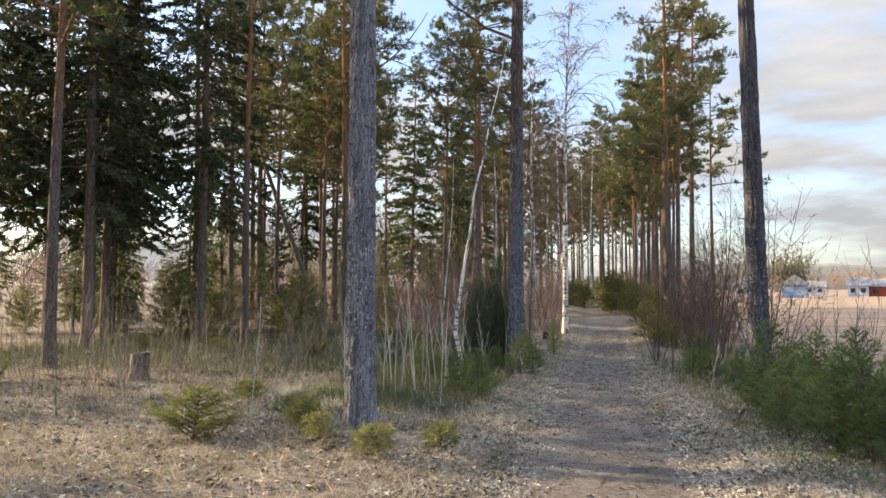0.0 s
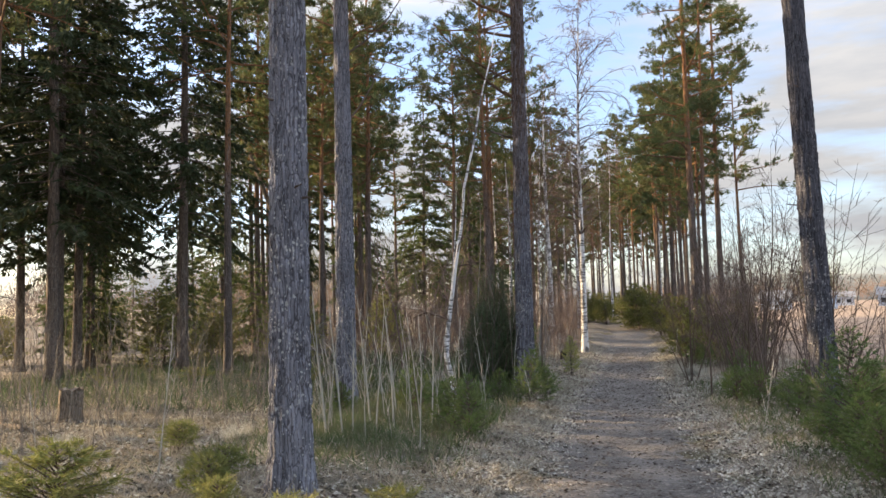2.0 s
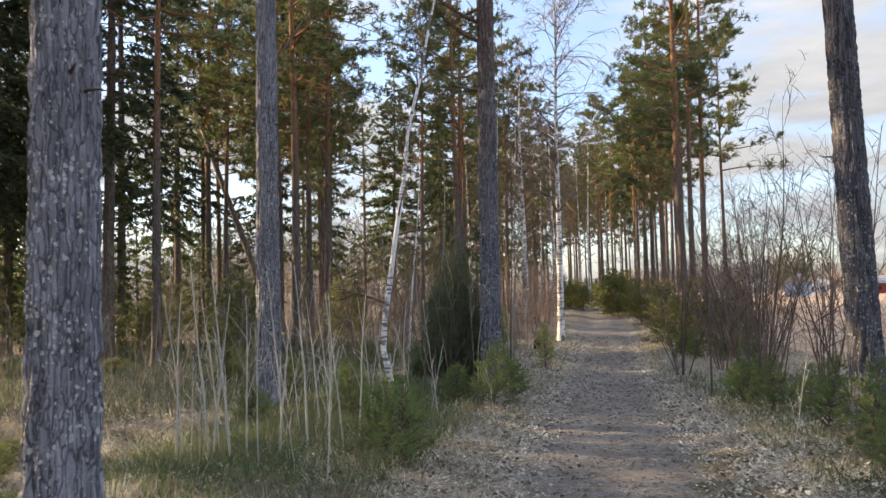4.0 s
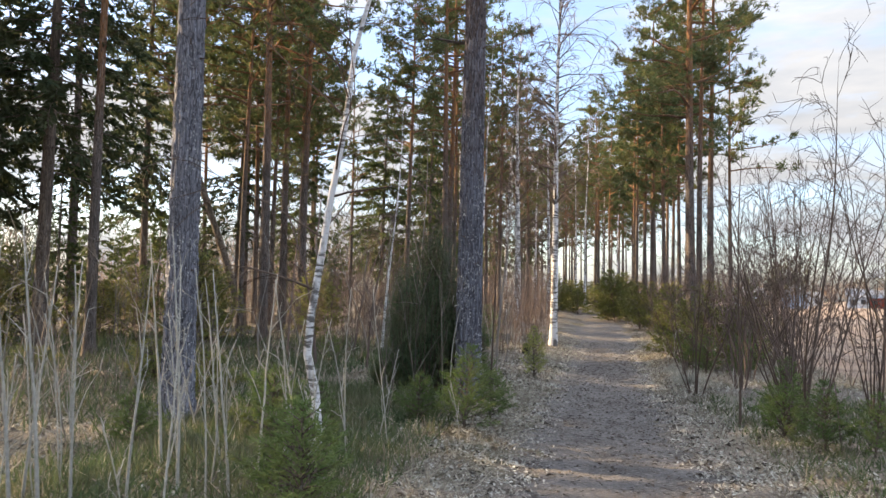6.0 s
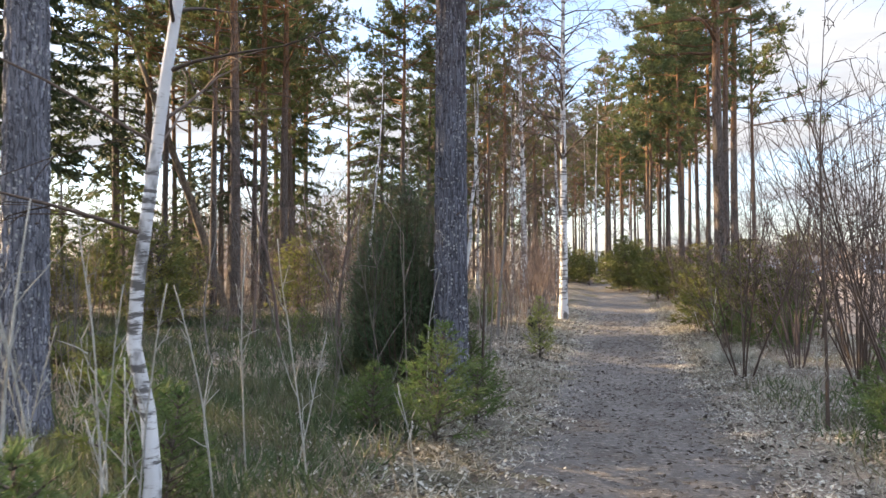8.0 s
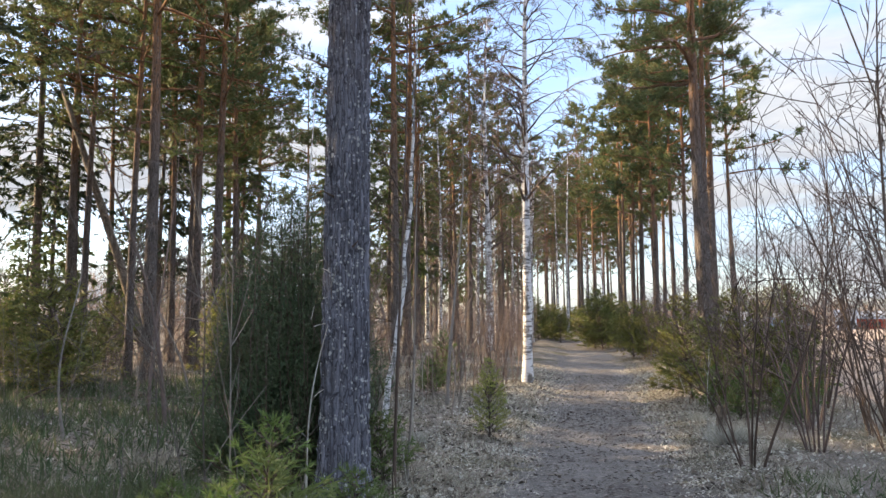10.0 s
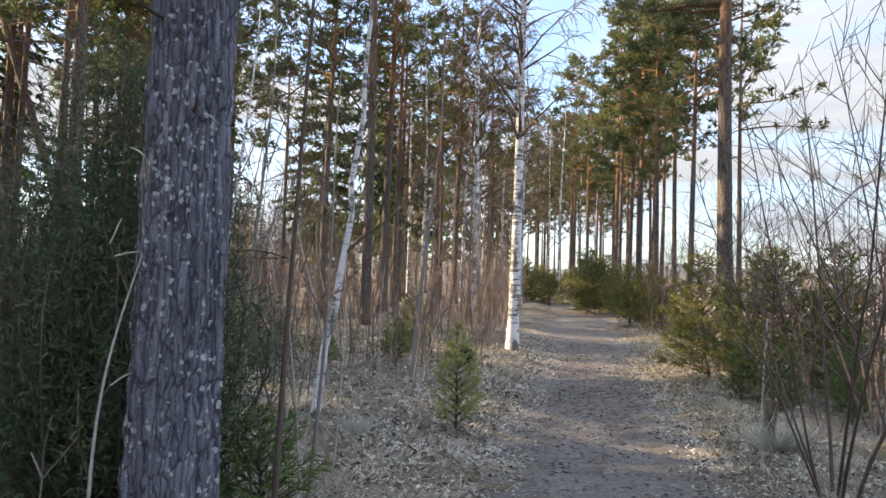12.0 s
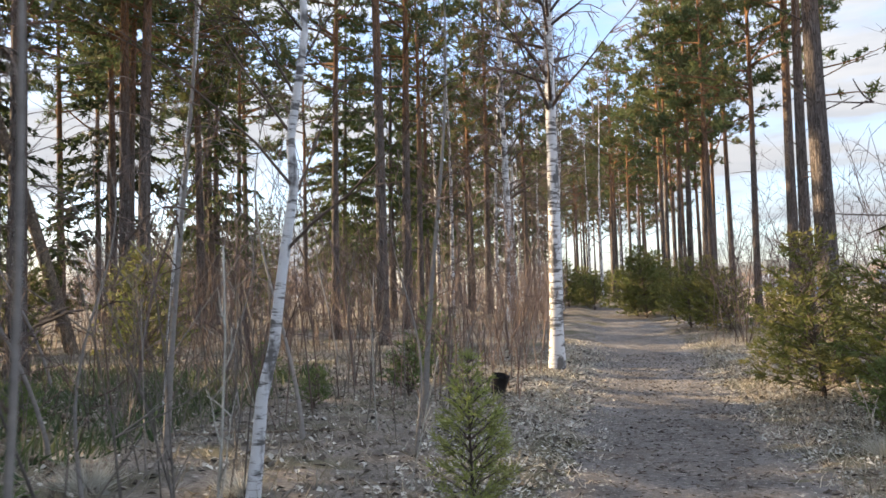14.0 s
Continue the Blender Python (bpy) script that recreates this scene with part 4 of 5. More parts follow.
def juniper(seed, H, R, label, stems=150):
    rng = np.random.default_rng(seed)
    e = thing("juniper_bush", label, "bush")
    sb, nb = Buf(), Buf()
    for i in range(stems):
        a, f = rng.uniform(0, 6.28), rng.random() ** 0.7
        rr = R * f
        h = H * (1 - 0.55 * f ** 1.6) * rng.uniform(0.6, 1.06)
        base = np.array([0.25 * rr * math.cos(a), 0.25 * rr * math.sin(a), -0.05])
        top = np.array([rr * math.cos(a), rr * math.sin(a), h])
        u = np.linspace(0, 1, 7)[:, None]
        ln = base + (top - base) * u + np.array([math.cos(a), math.sin(a), 0]) * rr * 0.5 * np.sin(u * 3.1) * rng.uniform(0.3, 1.0) + rng.normal(0, 0.02, (7, 3))
        sb.tube(ln, np.linspace(0.012, 0.003, 7), 3)
        n = int(420 * (0.5 + h / H))
        s = rng.uniform(0.12, 1, n) * 5.99
        k = s.astype(int)
        q = ln[k] + (ln[k + 1] - ln[k]) * (s - k)[:, None] + rng.normal(0, 0.065, (n, 3))
        d = 0.6 * (top - base) / np.linalg.norm(top - base) + rng.normal(0, 0.8, (n, 3)) + np.array([math.cos(a), math.sin(a), 0]) * 0.4
        nb.needles(q, d, 0.055, 0.0085, rng)
    tagged(part("branchwork", sb, TWIG_DARK, e), kind="stuff")
    part("foliage", nb, JUNIPER_NEEDLES, e, False)
    return e


t = juniper(81, 2.65, 0.74, "dense dark green juniper bush beside a pine trunk")
t.matrix_basis = at(-2.12, 18.8, 0)
t = juniper(82, 0.7, 0.45, "low dark green juniper bush among saplings", 45)
t.matrix_basis = at(-2.75, 19.3, 0)
young = [spruce(90 + i, (0.82, 0.60, 1.08)[i], 0.012, 0.01, (12, 10, 15)[i], (0.46, 0.42, 0.52)[i], YOUNG_NEEDLES, 0.10, 0.0085, 5, 0.1, "bright green young spruce in the undergrowth", "young spruces along the footpath", step=0.024, sides=5, name="young_spruce", up=0.6, cone=0.7) for i in range(3)]
spots = ((2, 2.95, 8.3), (2, 3.35, 9.35), (0, 3.9, 8.9), (2, 2.65, 10.8), (2, 3.25, 11.0), (0, 2.45, 9.4), (2, 4.1, 10.2), (0, 2.95, 10.1), (2, 3.75, 11.4), (0, 3.3, 12.5), (2, 2.85, 14.2), (0, 2.6, 15.6), (2, 3.0, 7.9), (0, 2.75, 8.6), (2, 3.9, 7.5), (0, 3.7, 9.7), (2, 4.3, 8.3), (0, 2.5, 10.1), (1, 2.9, 9.2), (2, 3.5, 8.8), (0, 3.4, 10.4), (1, 2.55, 11.5), (0, 3.1, 11.9), (2, 2.75, 12.6), (1, 2.35, 16.2), (2, 2.6, 17.1), (0, 3.0, 15.4), (1, 3.4, 7.7), (0, -1.15, 15.7), (1, -1.75, 16.0), (1, -0.95, 16.6), (0, -2.2, 13.6), (0, -1.5, 11.4), (1, -1.8, 12.0), (1, -3.9, 13.6), (1, -2.9, 14.4), (1, -1.3, 18.9), (1, 3.6, 13.0), (0, 3.9, 14.2), (2, 3.0, 24.7), (2, 3.6, 24.1), (0, 2.75, 25.5), (2, 3.9, 25.0), (1, -3.2, 26.5), (0, -4.5, 28.0), (1, -2.3, 27.6), (2, -2.3, 29.2), (0, -5.6, 24.6), (1, -2.6, 20.8))
used = set()
for k, x, y in spots:
    o = copy_thing(young[k], at(x, y)) if k in used else young[k]
    o.matrix_basis = at(x, y, prng.uniform(0, 360), 0, prng.uniform(-7, 7), prng.uniform(-7, 7)) @ Matrix.Scale(prng.uniform(0.75, 1.25), 4)
    used.add(k)
t = spruce(94, 1.0, 0.012, 0.02, 15, 0.34, SLIM_NEEDLES, 0.10, 0.008, 4, 0.05, "slim light yellow-green young spruce beside the footpath", step=0.022, sides=6, name="young_spruce", up=0.7, cone=0.6)
t.matrix_basis = at(-0.66, 22.2, 40)
olive = [spruce(95 + i, (2.0, 2.4, 0.62, 0.36)[i], (0.025, 0.025, 0.01, 0.006)[i], 0.02, (20, 24, 11, 7)[i], (0.95, 1.1, 0.5, 0.3)[i], (DEEP_NEEDLES, OLIVE_NEEDLES, OLIVE_NEEDLES, OLIVE_NEEDLES)[i], (0.15, 0.22, 0.11, 0.10)[i], (0.021, 0.036, 0.011, 0.008)[i], (4, 3, 5, 5)[i], 0.1, ("olive green bushy young conifer beside the footpath", "yellow-green bushy young conifer beside the footpath", "low yellowish green conifer seedling in dry grass", "tiny yellowish conifer seedling in dry grass")[i], "bushes along the footpath", step=(0.045, 0.055, 0.024, 0.02)[i], sides=5, name="conifer_bush", up=0.5, cone=0.5) for i in range(4)]
used = set()
for k, x, y in ((0, 2.8, 27.6), (0, 3.3, 26.2), (0, 4.0, 25.5), (0, 2.9, 29.6), (0, 4.5, 27.2), (0, 3.7, 28.6), (0, 3.0, 40), (0, 3.8, 38.6), (0, 3.5, 41.8), (1, 2.35, 46.5), (1, 2.8, 49), (1, 3.2, 53), (0, 3.9, 46), (0, 0.6, 54), (1, -0.6, 55), (1, 0.3, 57), (0, 0.2, 64), (1, 3.6, 62), (0, 3.4, 70), (1, 1.0, 78), (3, -5.2, 11.2), (2, -9.8, 11.2), (3, -4.6, 10.2), (2, -4.0, 7.4), (3, -2.55, 7.3), (3, -1.35, 7.5), (3, -2.9, 7.7), (3, -3.4, 8.9), (3, -1.9, 7.0), (1, -13.6, 24.4), (2, -12.2, 19.4), (2, -10.4, 20.6), (1, -14.0, 28), (1, -10.0, 27), (1, -11.6, 29), (1, -8.2, 31), (1, -16, 33), (1, -13.2, 33.4), (2, -4.9, 17.0), (2, -6.6, 18.6), (0, 2.2, 82), (1, 3.2, 84), (0, 4.0, 80), (1, 1.4, 86), (0, 0.4, 90), (1, -20, 30), (1, -24, 34), (1, -22, 27), (1, -28, 38), (1, -19, 36), (1, -31, 46), (1, -25, 44), (1, -18.5, 27.5), (1, 2.1, 47.6), (0, 3.1, 44.4), (1, 2.9, 51.2), (0, 2.5, 55.2), (1, -0.2, 59.5), (0, 3.3, 39.3)):
    o = copy_thing(olive[k], at(x, y)) if k in used else olive[k]
    o.matrix_basis = at(x, y, prng.uniform(0, 360), 0, prng.uniform(-9, 9), prng.uniform(-9, 9)) @ Matrix.Diagonal((prng.uniform(0.75, 1.3), prng.uniform(0.75, 1.3), prng.uniform(0.6, 1.12), 1))
    used.add(k)

bushes = [shrub(100 + i, (9, 7, 8)[i], (3.6, 3.4, 4.4)[i], (0.5, 0.55, 0.35)[i], 0.014, 9, 3, (TWIG_BROWN, TWIG_DARK, TWIG_DARK)[i], group="bare shrubs along the field's edge") for i in range(3)]
used = set()
for k, x, y in ((1, 2.74, 16.7), (0, 3.3, 18.2), (2, 3.6, 20.6), (0, 3.1, 21.6), (1, 2.15, 20.6), (2, 4.3, 23.0), (0, 3.6, 23.4), (1, 3.2, 19.2), (2, 4.8, 26.6), (0, 4.6, 33), (1, 3.6, 36), (2, 5.6, 36), (1, 3.6, 15.2), (0, 5.2, 41), (2, 4.2, 18.6), (1, 4.0, 21.8), (0, 4.9, 30)):
    o = copy_thing(bushes[k], at(x, y)) if k in used else bushes[k]
    o.matrix_basis = at(x, y, prng.uniform(0, 360))
    used.add(k)

saps = [sapling(120 + i, (1.0, 1.3, 0.8, 1.6)[i], (0.0055, 0.0065, 0.0045, 0.0075)[i], 5) for i in range(4)]
srng = np.random.default_rng(12)
used = set()
for i in range(32):
    x, y = srng.uniform(-3.9, -1.6), srng.uniform(10.6, 14.8)
    if abs(x + 4.35) < 0.4 and abs(y - 15.2) < 0.4:
        continue
    k = i % 4
    o = copy_thing(saps[k], at(x, y)) if k in used else saps[k]
    o.matrix_basis = at(x, y, srng.uniform(0, 360))
    used.add(k)
for x, y in ((-0.98, 14.3), (1.97, 16.8), (-1.6, 19.6), (-1.35, 20.4), (-2.2, 19.2), (-2.9, 20.3), (-3.4, 21.5), (-1.2, 22.9), (-2.5, 23.5), (-2.0, 25), (-5.5, 8.6), (-6.2, 9.9), (-4.0, 8.8), (1.9, 21.4), (2.2, 24.2), (2.1, 12.8), (-1.1, 19.0)):
    o = copy_thing(saps[srng.integers(0, 4)], at(x, y, srng.uniform(0, 360)))


stout = [sapling(130 + i, (1.9, 1.6)[i], (0.015, 0.012)[i], 4, "pale grey bare sapling stem in the undergrowth", lean=0.12) for i in range(2)]
used = set()
for k, x, y in ((0, -3.28, 11.35), (1, -3.33, 11.5), (0, -3.05, 11.3), (1, -2.98, 11.5), (1, -2.75, 11.7), (0, -2.62, 12.1), (1, -2.25, 12.1), (1, -2.18, 12.35), (0, -3.2, 12.9), (1, -2.9, 13.3), (1, -3.55, 11.2)):
    o = copy_thing(stout[k], at(x, y)) if k in used else stout[k]
    o.matrix_basis = at(x, y, srng.uniform(0, 360))
    used.add(k)


def thicket(seed, n, x0, x1, y0, y1, hlo, hhi, material, label):
    rng = np.random.default_rng(seed)
    b = Buf()
    for _ in range(n):
        x, y = rng.uniform(x0, x1), rng.uniform(y0, y1)
        if abs(x - trail_x(y)) < 1.7 or math.sin(x * 0.9 + 2) + math.sin(y * 0.55) < -0.7:
            continue
        h = rng.uniform(hlo, hhi)
        base = np.array([x, y, float(gz(x, y)) - 0.05])
        ln = bent_line(base, (rng.normal(0, 0.12), rng.normal(0, 0.12), 1), h, 5, rng, 0, 0.14)
        w = 0.003 + 0.002 * h + 0.00010 * y
        b.tube(ln, np.linspace(w, 0.003, 5), 3, False)
        for _ in range(rng.integers(6, 12)):
            j = rng.integers(1, 5)
            d = rng.normal(0, 0.5, 3) + np.array([0, 0, 0.9])
            b.tube(bent_line(ln[j], d, h * rng.uniform(0.15, 0.4), 3, rng, 0, 0.15), (w * 0.5, w * 0.4, 0.002), 3, False)
    return tagged(part("thicket", b, material), label, "undergrowth", kind="stuff")


thicket(201, 560, -15, -3.0, 27, 42, 0.5, 2.2, TWIG_RED, "thicket of reddish-brown leafless brushwood")
thicket(202, 950, -28, -1.0, 40, 80, 0.8, 3.4, TWIG_RED, "far thicket of reddish-brown leafless brushwood")
thicket(203, 400, 2.5, 6.4, 15, 60, 0.8, 2.6, TWIG_BROWN, "brown-grey leafless brushwood along the field's edge")
thicket(204, 240, -16, -4.4, 12, 26, 0.5, 2.0, TWIG_GREY, "sparse grey leafless brushwood in the wood")
thicket(205, 120, -5.6, -1.4, 16, 30, 0.6, 2.2, TWIG_GREY, "grey leafless shoots beside the footpath")
thicket(207, 110, -10, -4.2, 8.5, 14.5, 0.5, 1.6, TWIG_GREY, "grey thin leafless shoots on the forest floor")
thicket(208, 420, -46, -17, 22, 62, 1.0, 3.4, TWIG_RED, "leafless brushwood at the wood's far side")
thicket(209, 100, -6.5, -1.5, 25, 36, 1.6, 3.6, TWIG_BROWN, "tall dark brown leafless shoots beside the footpath")
thicket(210, 230, -14, -5, 30, 46, 1.4, 3.8, TWIG_BROWN, "tall brown leafless brushwood under the trees")
thicket(206, 200, -2.8, -0.6, 27, 50, 0.5, 3.0, TWIG_RED, "reddish leafless shoots beside the footpath")


# ---- litter, grass ----
def scatter(n, x0, x1, y0, y1, rng, lo, hi, power=1.0):
    """Points whose distance from the trail's middle lies within lo and hi."""
    y = y0 + (y1 - y0) * rng.random(n) ** power
    x = rng.uniform(x0, x1, n)
    off = np.abs(x - trail_x(y))
    k = (off > lo + np.abs(rng.normal(0, 0.22, n)) * (lo > 0.3)) & (off < hi)
    return x[k], y[k]


def grass(seed, n, x0, x1, y0, y1, lo, hi, length, width, material, label, power=1.4, flat=0.5, spread=0.0):
    rng = np.random.default_rng(seed)
    x, y = scatter(n, x0, x1, y0, y1, rng, lo, hi, power)
    x, y = x - spread * np.abs(rng.normal(0, 1, len(x))), y + spread * rng.normal(0, 1, len(x))
    clump = wave(x * 1.7 + 3, y * 1.7) + rng.normal(0, 0.5, len(x)) > -0.5
    x, y = x[clump], y[clump]
    b = Buf()
    way = np.stack([rng.normal(0, 1, len(x)), rng.normal(0, 1, len(x)), rng.uniform(0.1, 1.0 / flat, len(x))], -1)
    b.needles(np.stack([x, y, gz(x, y) - 0.004], -1), way, length, width * (0.8 + y / 18), rng)
    return tagged(part("dry_grass", b, material, None, False), label, "grass", kind="stuff")


grass(308, 26000, -12, -0.2, 19, 36, 0.9, 14, 0.16, 0.006, GRASS_DRY, "sparse dry grass among leaf litter", 1.2)
grass(301, 120000, -12, -0.2, 1.5, 20, 0.9, 14, 0.19, 0.007, GRASS_DRY, "flattened tawny dry grass on the forest floor", 1.4, 1.5)
grass(302, 60000, -2.6, 3.6, 2, 36, 0.62, 1.9, 0.10, 0.006, GRASS_GREY, "bleached dry grass along the footpath's edges", 1.3, 1.0)
grass(303, 30000, 1.6, 7.0, 3, 40, 0.9, 6, 0.2, 0.006, GRASS_DRY, "tawny dry grass between path and field")


grass(304, 16000, -11, -1.0, 2, 22, 1.3, 12, 0.24, 0.007, GRASS_DRY, "tall tufts of dry grass on the forest floor", 1.4, 0.4)


grass(305, 20000, -3.5, -1.2, 10.2, 18.5, 1.3, 9, 0.20, 0.011, LOW_GREEN, "low green undergrowth on the forest floor", 1.0, 0.35, 0.55)
grass(306, 20000, -16, -4, 14, 30, 1.3, 20, 0.30, 0.014, LOW_GREEN, "olive green undergrowth in the wood's shade", 1.0, 0.3)
grass(307, 9000, 1.9, 4.6, 7, 20, 1.3, 6, 0.16, 0.010, LOW_GREEN, "low green undergrowth beside young spruces", 1.0, 0.4)


def leaves(seed, n, lo, hi, size, material, label, x0=-1.6, x1=3.4, y0=2.0, y1=34, lift=0.010):
    rng = np.random.default_rng(seed)
    x, y = scatter(n, x0, x1, y0, y1, rng, lo, hi, 1.35)
    c = np.stack([x, y, surf(x, y) + lift * rng.uniform(0.3, 1.2, len(x))], -1)
    a = rng.uniform(0, 6.28, len(x))
    s = size * rng.uniform(0.5, 1.3, len(x))
    tilt = rng.normal(0, 0.35, (len(x), 2))
    u = np.stack([np.cos(a), np.sin(a), tilt[:, 0]], -1) * s[:, None]
    w = np.stack([-np.sin(a), np.cos(a), tilt[:, 1]], -1) * s[:, None] * 0.6
    up = np.array([0, 0, 1.0]) * (s * rng.uniform(0.1, 0.5, len(x)))[:, None]
    v = np.stack([c - u, c - w + up, c + u, c + w + up], 1)
    q = np.arange(4 * len(x)).reshape(-1, 4)
    b = Buf()
    b.add(v, None, np.concatenate([q[:, [0, 1, 2]], q[:, [0, 2, 3]]]))
    return tagged(part("fallen_leaves", b, material, None, False), label, "leaves", kind="stuff")


leaves(401, 15000, 0.62, 2.1, 0.032, LEAF_DARK, "dark curled fallen leaves on the footpath's edges")
leaves(402, 70000, 0.56, 2.2, 0.019, LEAF_PALE, "pale dry fallen leaves beside the footpath")
leaves(403, 6000, 0.0, 0.9, 0.022, LEAF_DARK, "few small dark leaves on the trodden soil")
leaves(405, 18000, 1.3, 12, 0.034, LEAF_DARK, "dark fallen leaves and bark on the forest floor", -10, -0.5, 3, 33)
leaves(404, 34000, 1.2, 12, 0.03, LEAF_PALE, "dry leaf litter on the forest floor", -11, 6, 2, 34, 0.010)

nrng = np.random.default_rng(55)
x, y = scatter(26000, -1.2, 3.2, 2, 34, nrng, 0.0, 1.3, 1.5)
b = Buf()
b.needles(np.stack([x, y, surf(x, y) + 0.005], -1), np.stack([nrng.normal(0, 1, len(x)), nrng.normal(0, 1, len(x)), nrng.uniform(0, 0.12, len(x))], -1), 0.055, 0.006 * (0.8 + y / 20), nrng)
tagged(part("needle_litter", b, LEAF_DARK, None, False), "scattered dark pine needles and bark bits on soil", "litter", kind="stuff")

# ---- stumps ----
def stump(seed, r, h, label):
    rng = np.random.default_rng(seed)
    e = thing("tree_stump", label, "stump")
    b = Buf()
    zz = np.array([-0.08, 0.0, 0.06, 0.15, 0.3, 0.7, 1.0]) * h
    sides = 22
    a = np.linspace(0, 2 * np.pi, sides, endpoint=False)
    rough = 0.07 * r * np.sin(a * 7)[None] + rng.normal(0, 0.03 * r, (7, sides)) + (r * 0.5 * np.exp(-np.maximum(zz, 0) / (0.14 * h)))[:, None] * (0.5 + 0.5 * np.sin(a * 5 + 1))[None]
    b.tube(np.stack([zz * 0.06, zz * 0, zz], -1), np.full(7, r), sides, False, rough)
    part("bark", b, DEAD_BARK, e)
    t = Buf()
    ring = np.stack([r * 1.02 * np.cos(a) + 0.06 * h, r * 1.02 * np.sin(a), h * (0.97 + 0.12 * rng.random(sides))], -1)
    ring2 = np.stack([r * 0.5 * np.cos(a) + 0.06 * h, r * 0.5 * np.sin(a), h * (0.86 + 0.1 * rng.random(sides))], -1)
    v = np.vstack([ring, ring2, [[0.06 * h, 0, h * 0.84]]])
    q = [[i, (i + 1) % sides, sides + (i + 1) % sides, sides + i] for i in range(sides)]
    t.add(v, q, [[sides + i, sides + (i + 1) % sides, 2 * sides] for i in range(sides)])
    part("cut_top", t, STUMP_CUT, e, False, "rotten broken wood")
    return e


t = stump(1, 0.17, 0.5, "old rotten tree stump on the forest floor")
t.matrix_basis = at(-7.9, 12.6)
t = stump(2, 0.052, 0.42, "small grey broken stump in bleached grass")
t.matrix_basis = at(2.2, 22.35)


def grass_tuft(seed, n, length, label):
    rng = np.random.default_rng(seed)
    b = Buf()
    a, r = rng.uniform(0, 6.28, n), np.abs(rng.normal(0, 0.10, n))
    base = np.stack([r * np.cos(a), r * np.sin(a), np.full(n, -0.01)], -1)
    way = np.stack([np.cos(a) * rng.uniform(0.1, 1.1, n), np.sin(a) * rng.uniform(0.1, 1.1, n), rng.uniform(0.3, 1.0, n)], -1)
    b.needles(base, way, length, 0.007, rng)
    return tagged(part("grass_tuft", b, GRASS_GREY, None, False), label, "grass", "bleached grass tufts")


tuft = grass_tuft(21, 420, 0.36, "long bleached grass round a small broken stump")
tuft.matrix_basis = at(2.25, 22.2)
for k, (x, y) in enumerate(((2.55, 21.5), (2.7, 23.0), (-2.3, 22.7), (-2.9, 21.4), (-3.4, 22.6), (-1.5, 21.6), (-5.0, 8.9), (-3.3, 9.9), (-6.4, 10.6), (-4.4, 11.2), (2.5, 19.4), (2.35, 24.6))):
    o = copy_thing(tuft, at(x, y, k * 47))
    o.matrix_basis = at(x, y, k * 47) @ Matrix.Scale(0.5 + 0.06 * (k % 5), 4)
    tagged(o, "tuft of bleached dry grass in leaf litter", "grass", "bleached grass tufts")


def fallen_branch(seed, x, y, length, r, turn, label, twigs=5):
    rng = np.random.default_rng(seed)
    b = Buf()
    u = np.linspace(-0.5, 0.5, 9) * length
    px, py = x + u * math.cos(turn), y + u * math.sin(turn)
    line = np.stack([px, py, gz(px, py) + r * 0.6], -1) + rng.normal(0, 0.012, (9, 3))
    b.tube(line, np.linspace(r, r * 0.35, 9), 7)
    branch_out(b, line, np.linspace(r, r * 0.35, 9), twigs, 0.2, 0.9, length * 0.3, rng, 0.5, 2, 0, 0.2, 0.5)
    return tagged(part("fallen_branch", b, DEAD_BARK), label, "branch", "fallen branches on the forest floor")


frng = np.random.default_rng(31)
for i, (x, y, ln, r) in enumerate(((-5.6, 10.6, 0.9, 0.012), (-7.6, 11.4, 2.2, 0.05), (-8.8, 12.4, 1.6, 0.04), (-4.6, 12.6, 1.2, 0.015), (-6.0, 17.6, 3.0, 0.06), (-8.4, 19.4, 3.4, 0.07), (-5.2, 23.8, 2.6, 0.05), (-6.8, 26.0, 3.0, 0.07), (-3.9, 21.2, 1.6, 0.02), (-4.6, 20.0, 2.0, 0.03), (-3.2, 24.8, 1.8, 0.02), (-9.0, 25.4, 4.0, 0.08), (-2.8, 15.6, 1.5, 0.014), (-3.2, 16.4, 1.8, 0.018), (-6.8, 14.6, 1.8, 0.03))):
    fallen_branch(600 + i, x, y, ln, r, frng.uniform(-0.6, 0.8), "grey dead branch lying on dry grass" if r < 0.03 else "weathered fallen log lying on the forest floor")

b = Buf()
zz = np.array([0.0, 0.01, 0.16, 0.24, 0.25])
b.tube(np.stack([zz * 0, zz * 0, zz], -1), (0.09, 0.095, 0.11, 0.118, 0.124), 18, False)
b.tube(np.stack([zz[:3] * 0, zz[:3] * 0, 0.25 - zz[:3]], -1), (0.116, 0.114, 0.10), 18, True)
bucket = thing("bucket", "small black plastic bucket tilted among grey shoots", "bucket")
part("shell", b, BLACK_PLASTIC, bucket)
b = Buf()
a = np.linspace(0, math.pi, 12)
b.tube(np.stack([0.12 * np.cos(a), 0.02 * np.sin(a), 0.24 + 0.10 * np.sin(a)], -1), np.full(12, 0.004), 5)
part("handle", b, ROOF_GREY, bucket, True, "thin wire handle")
bucket.matrix_basis = at(-1.15, 27.9, 20, 0.0, 14, 8)

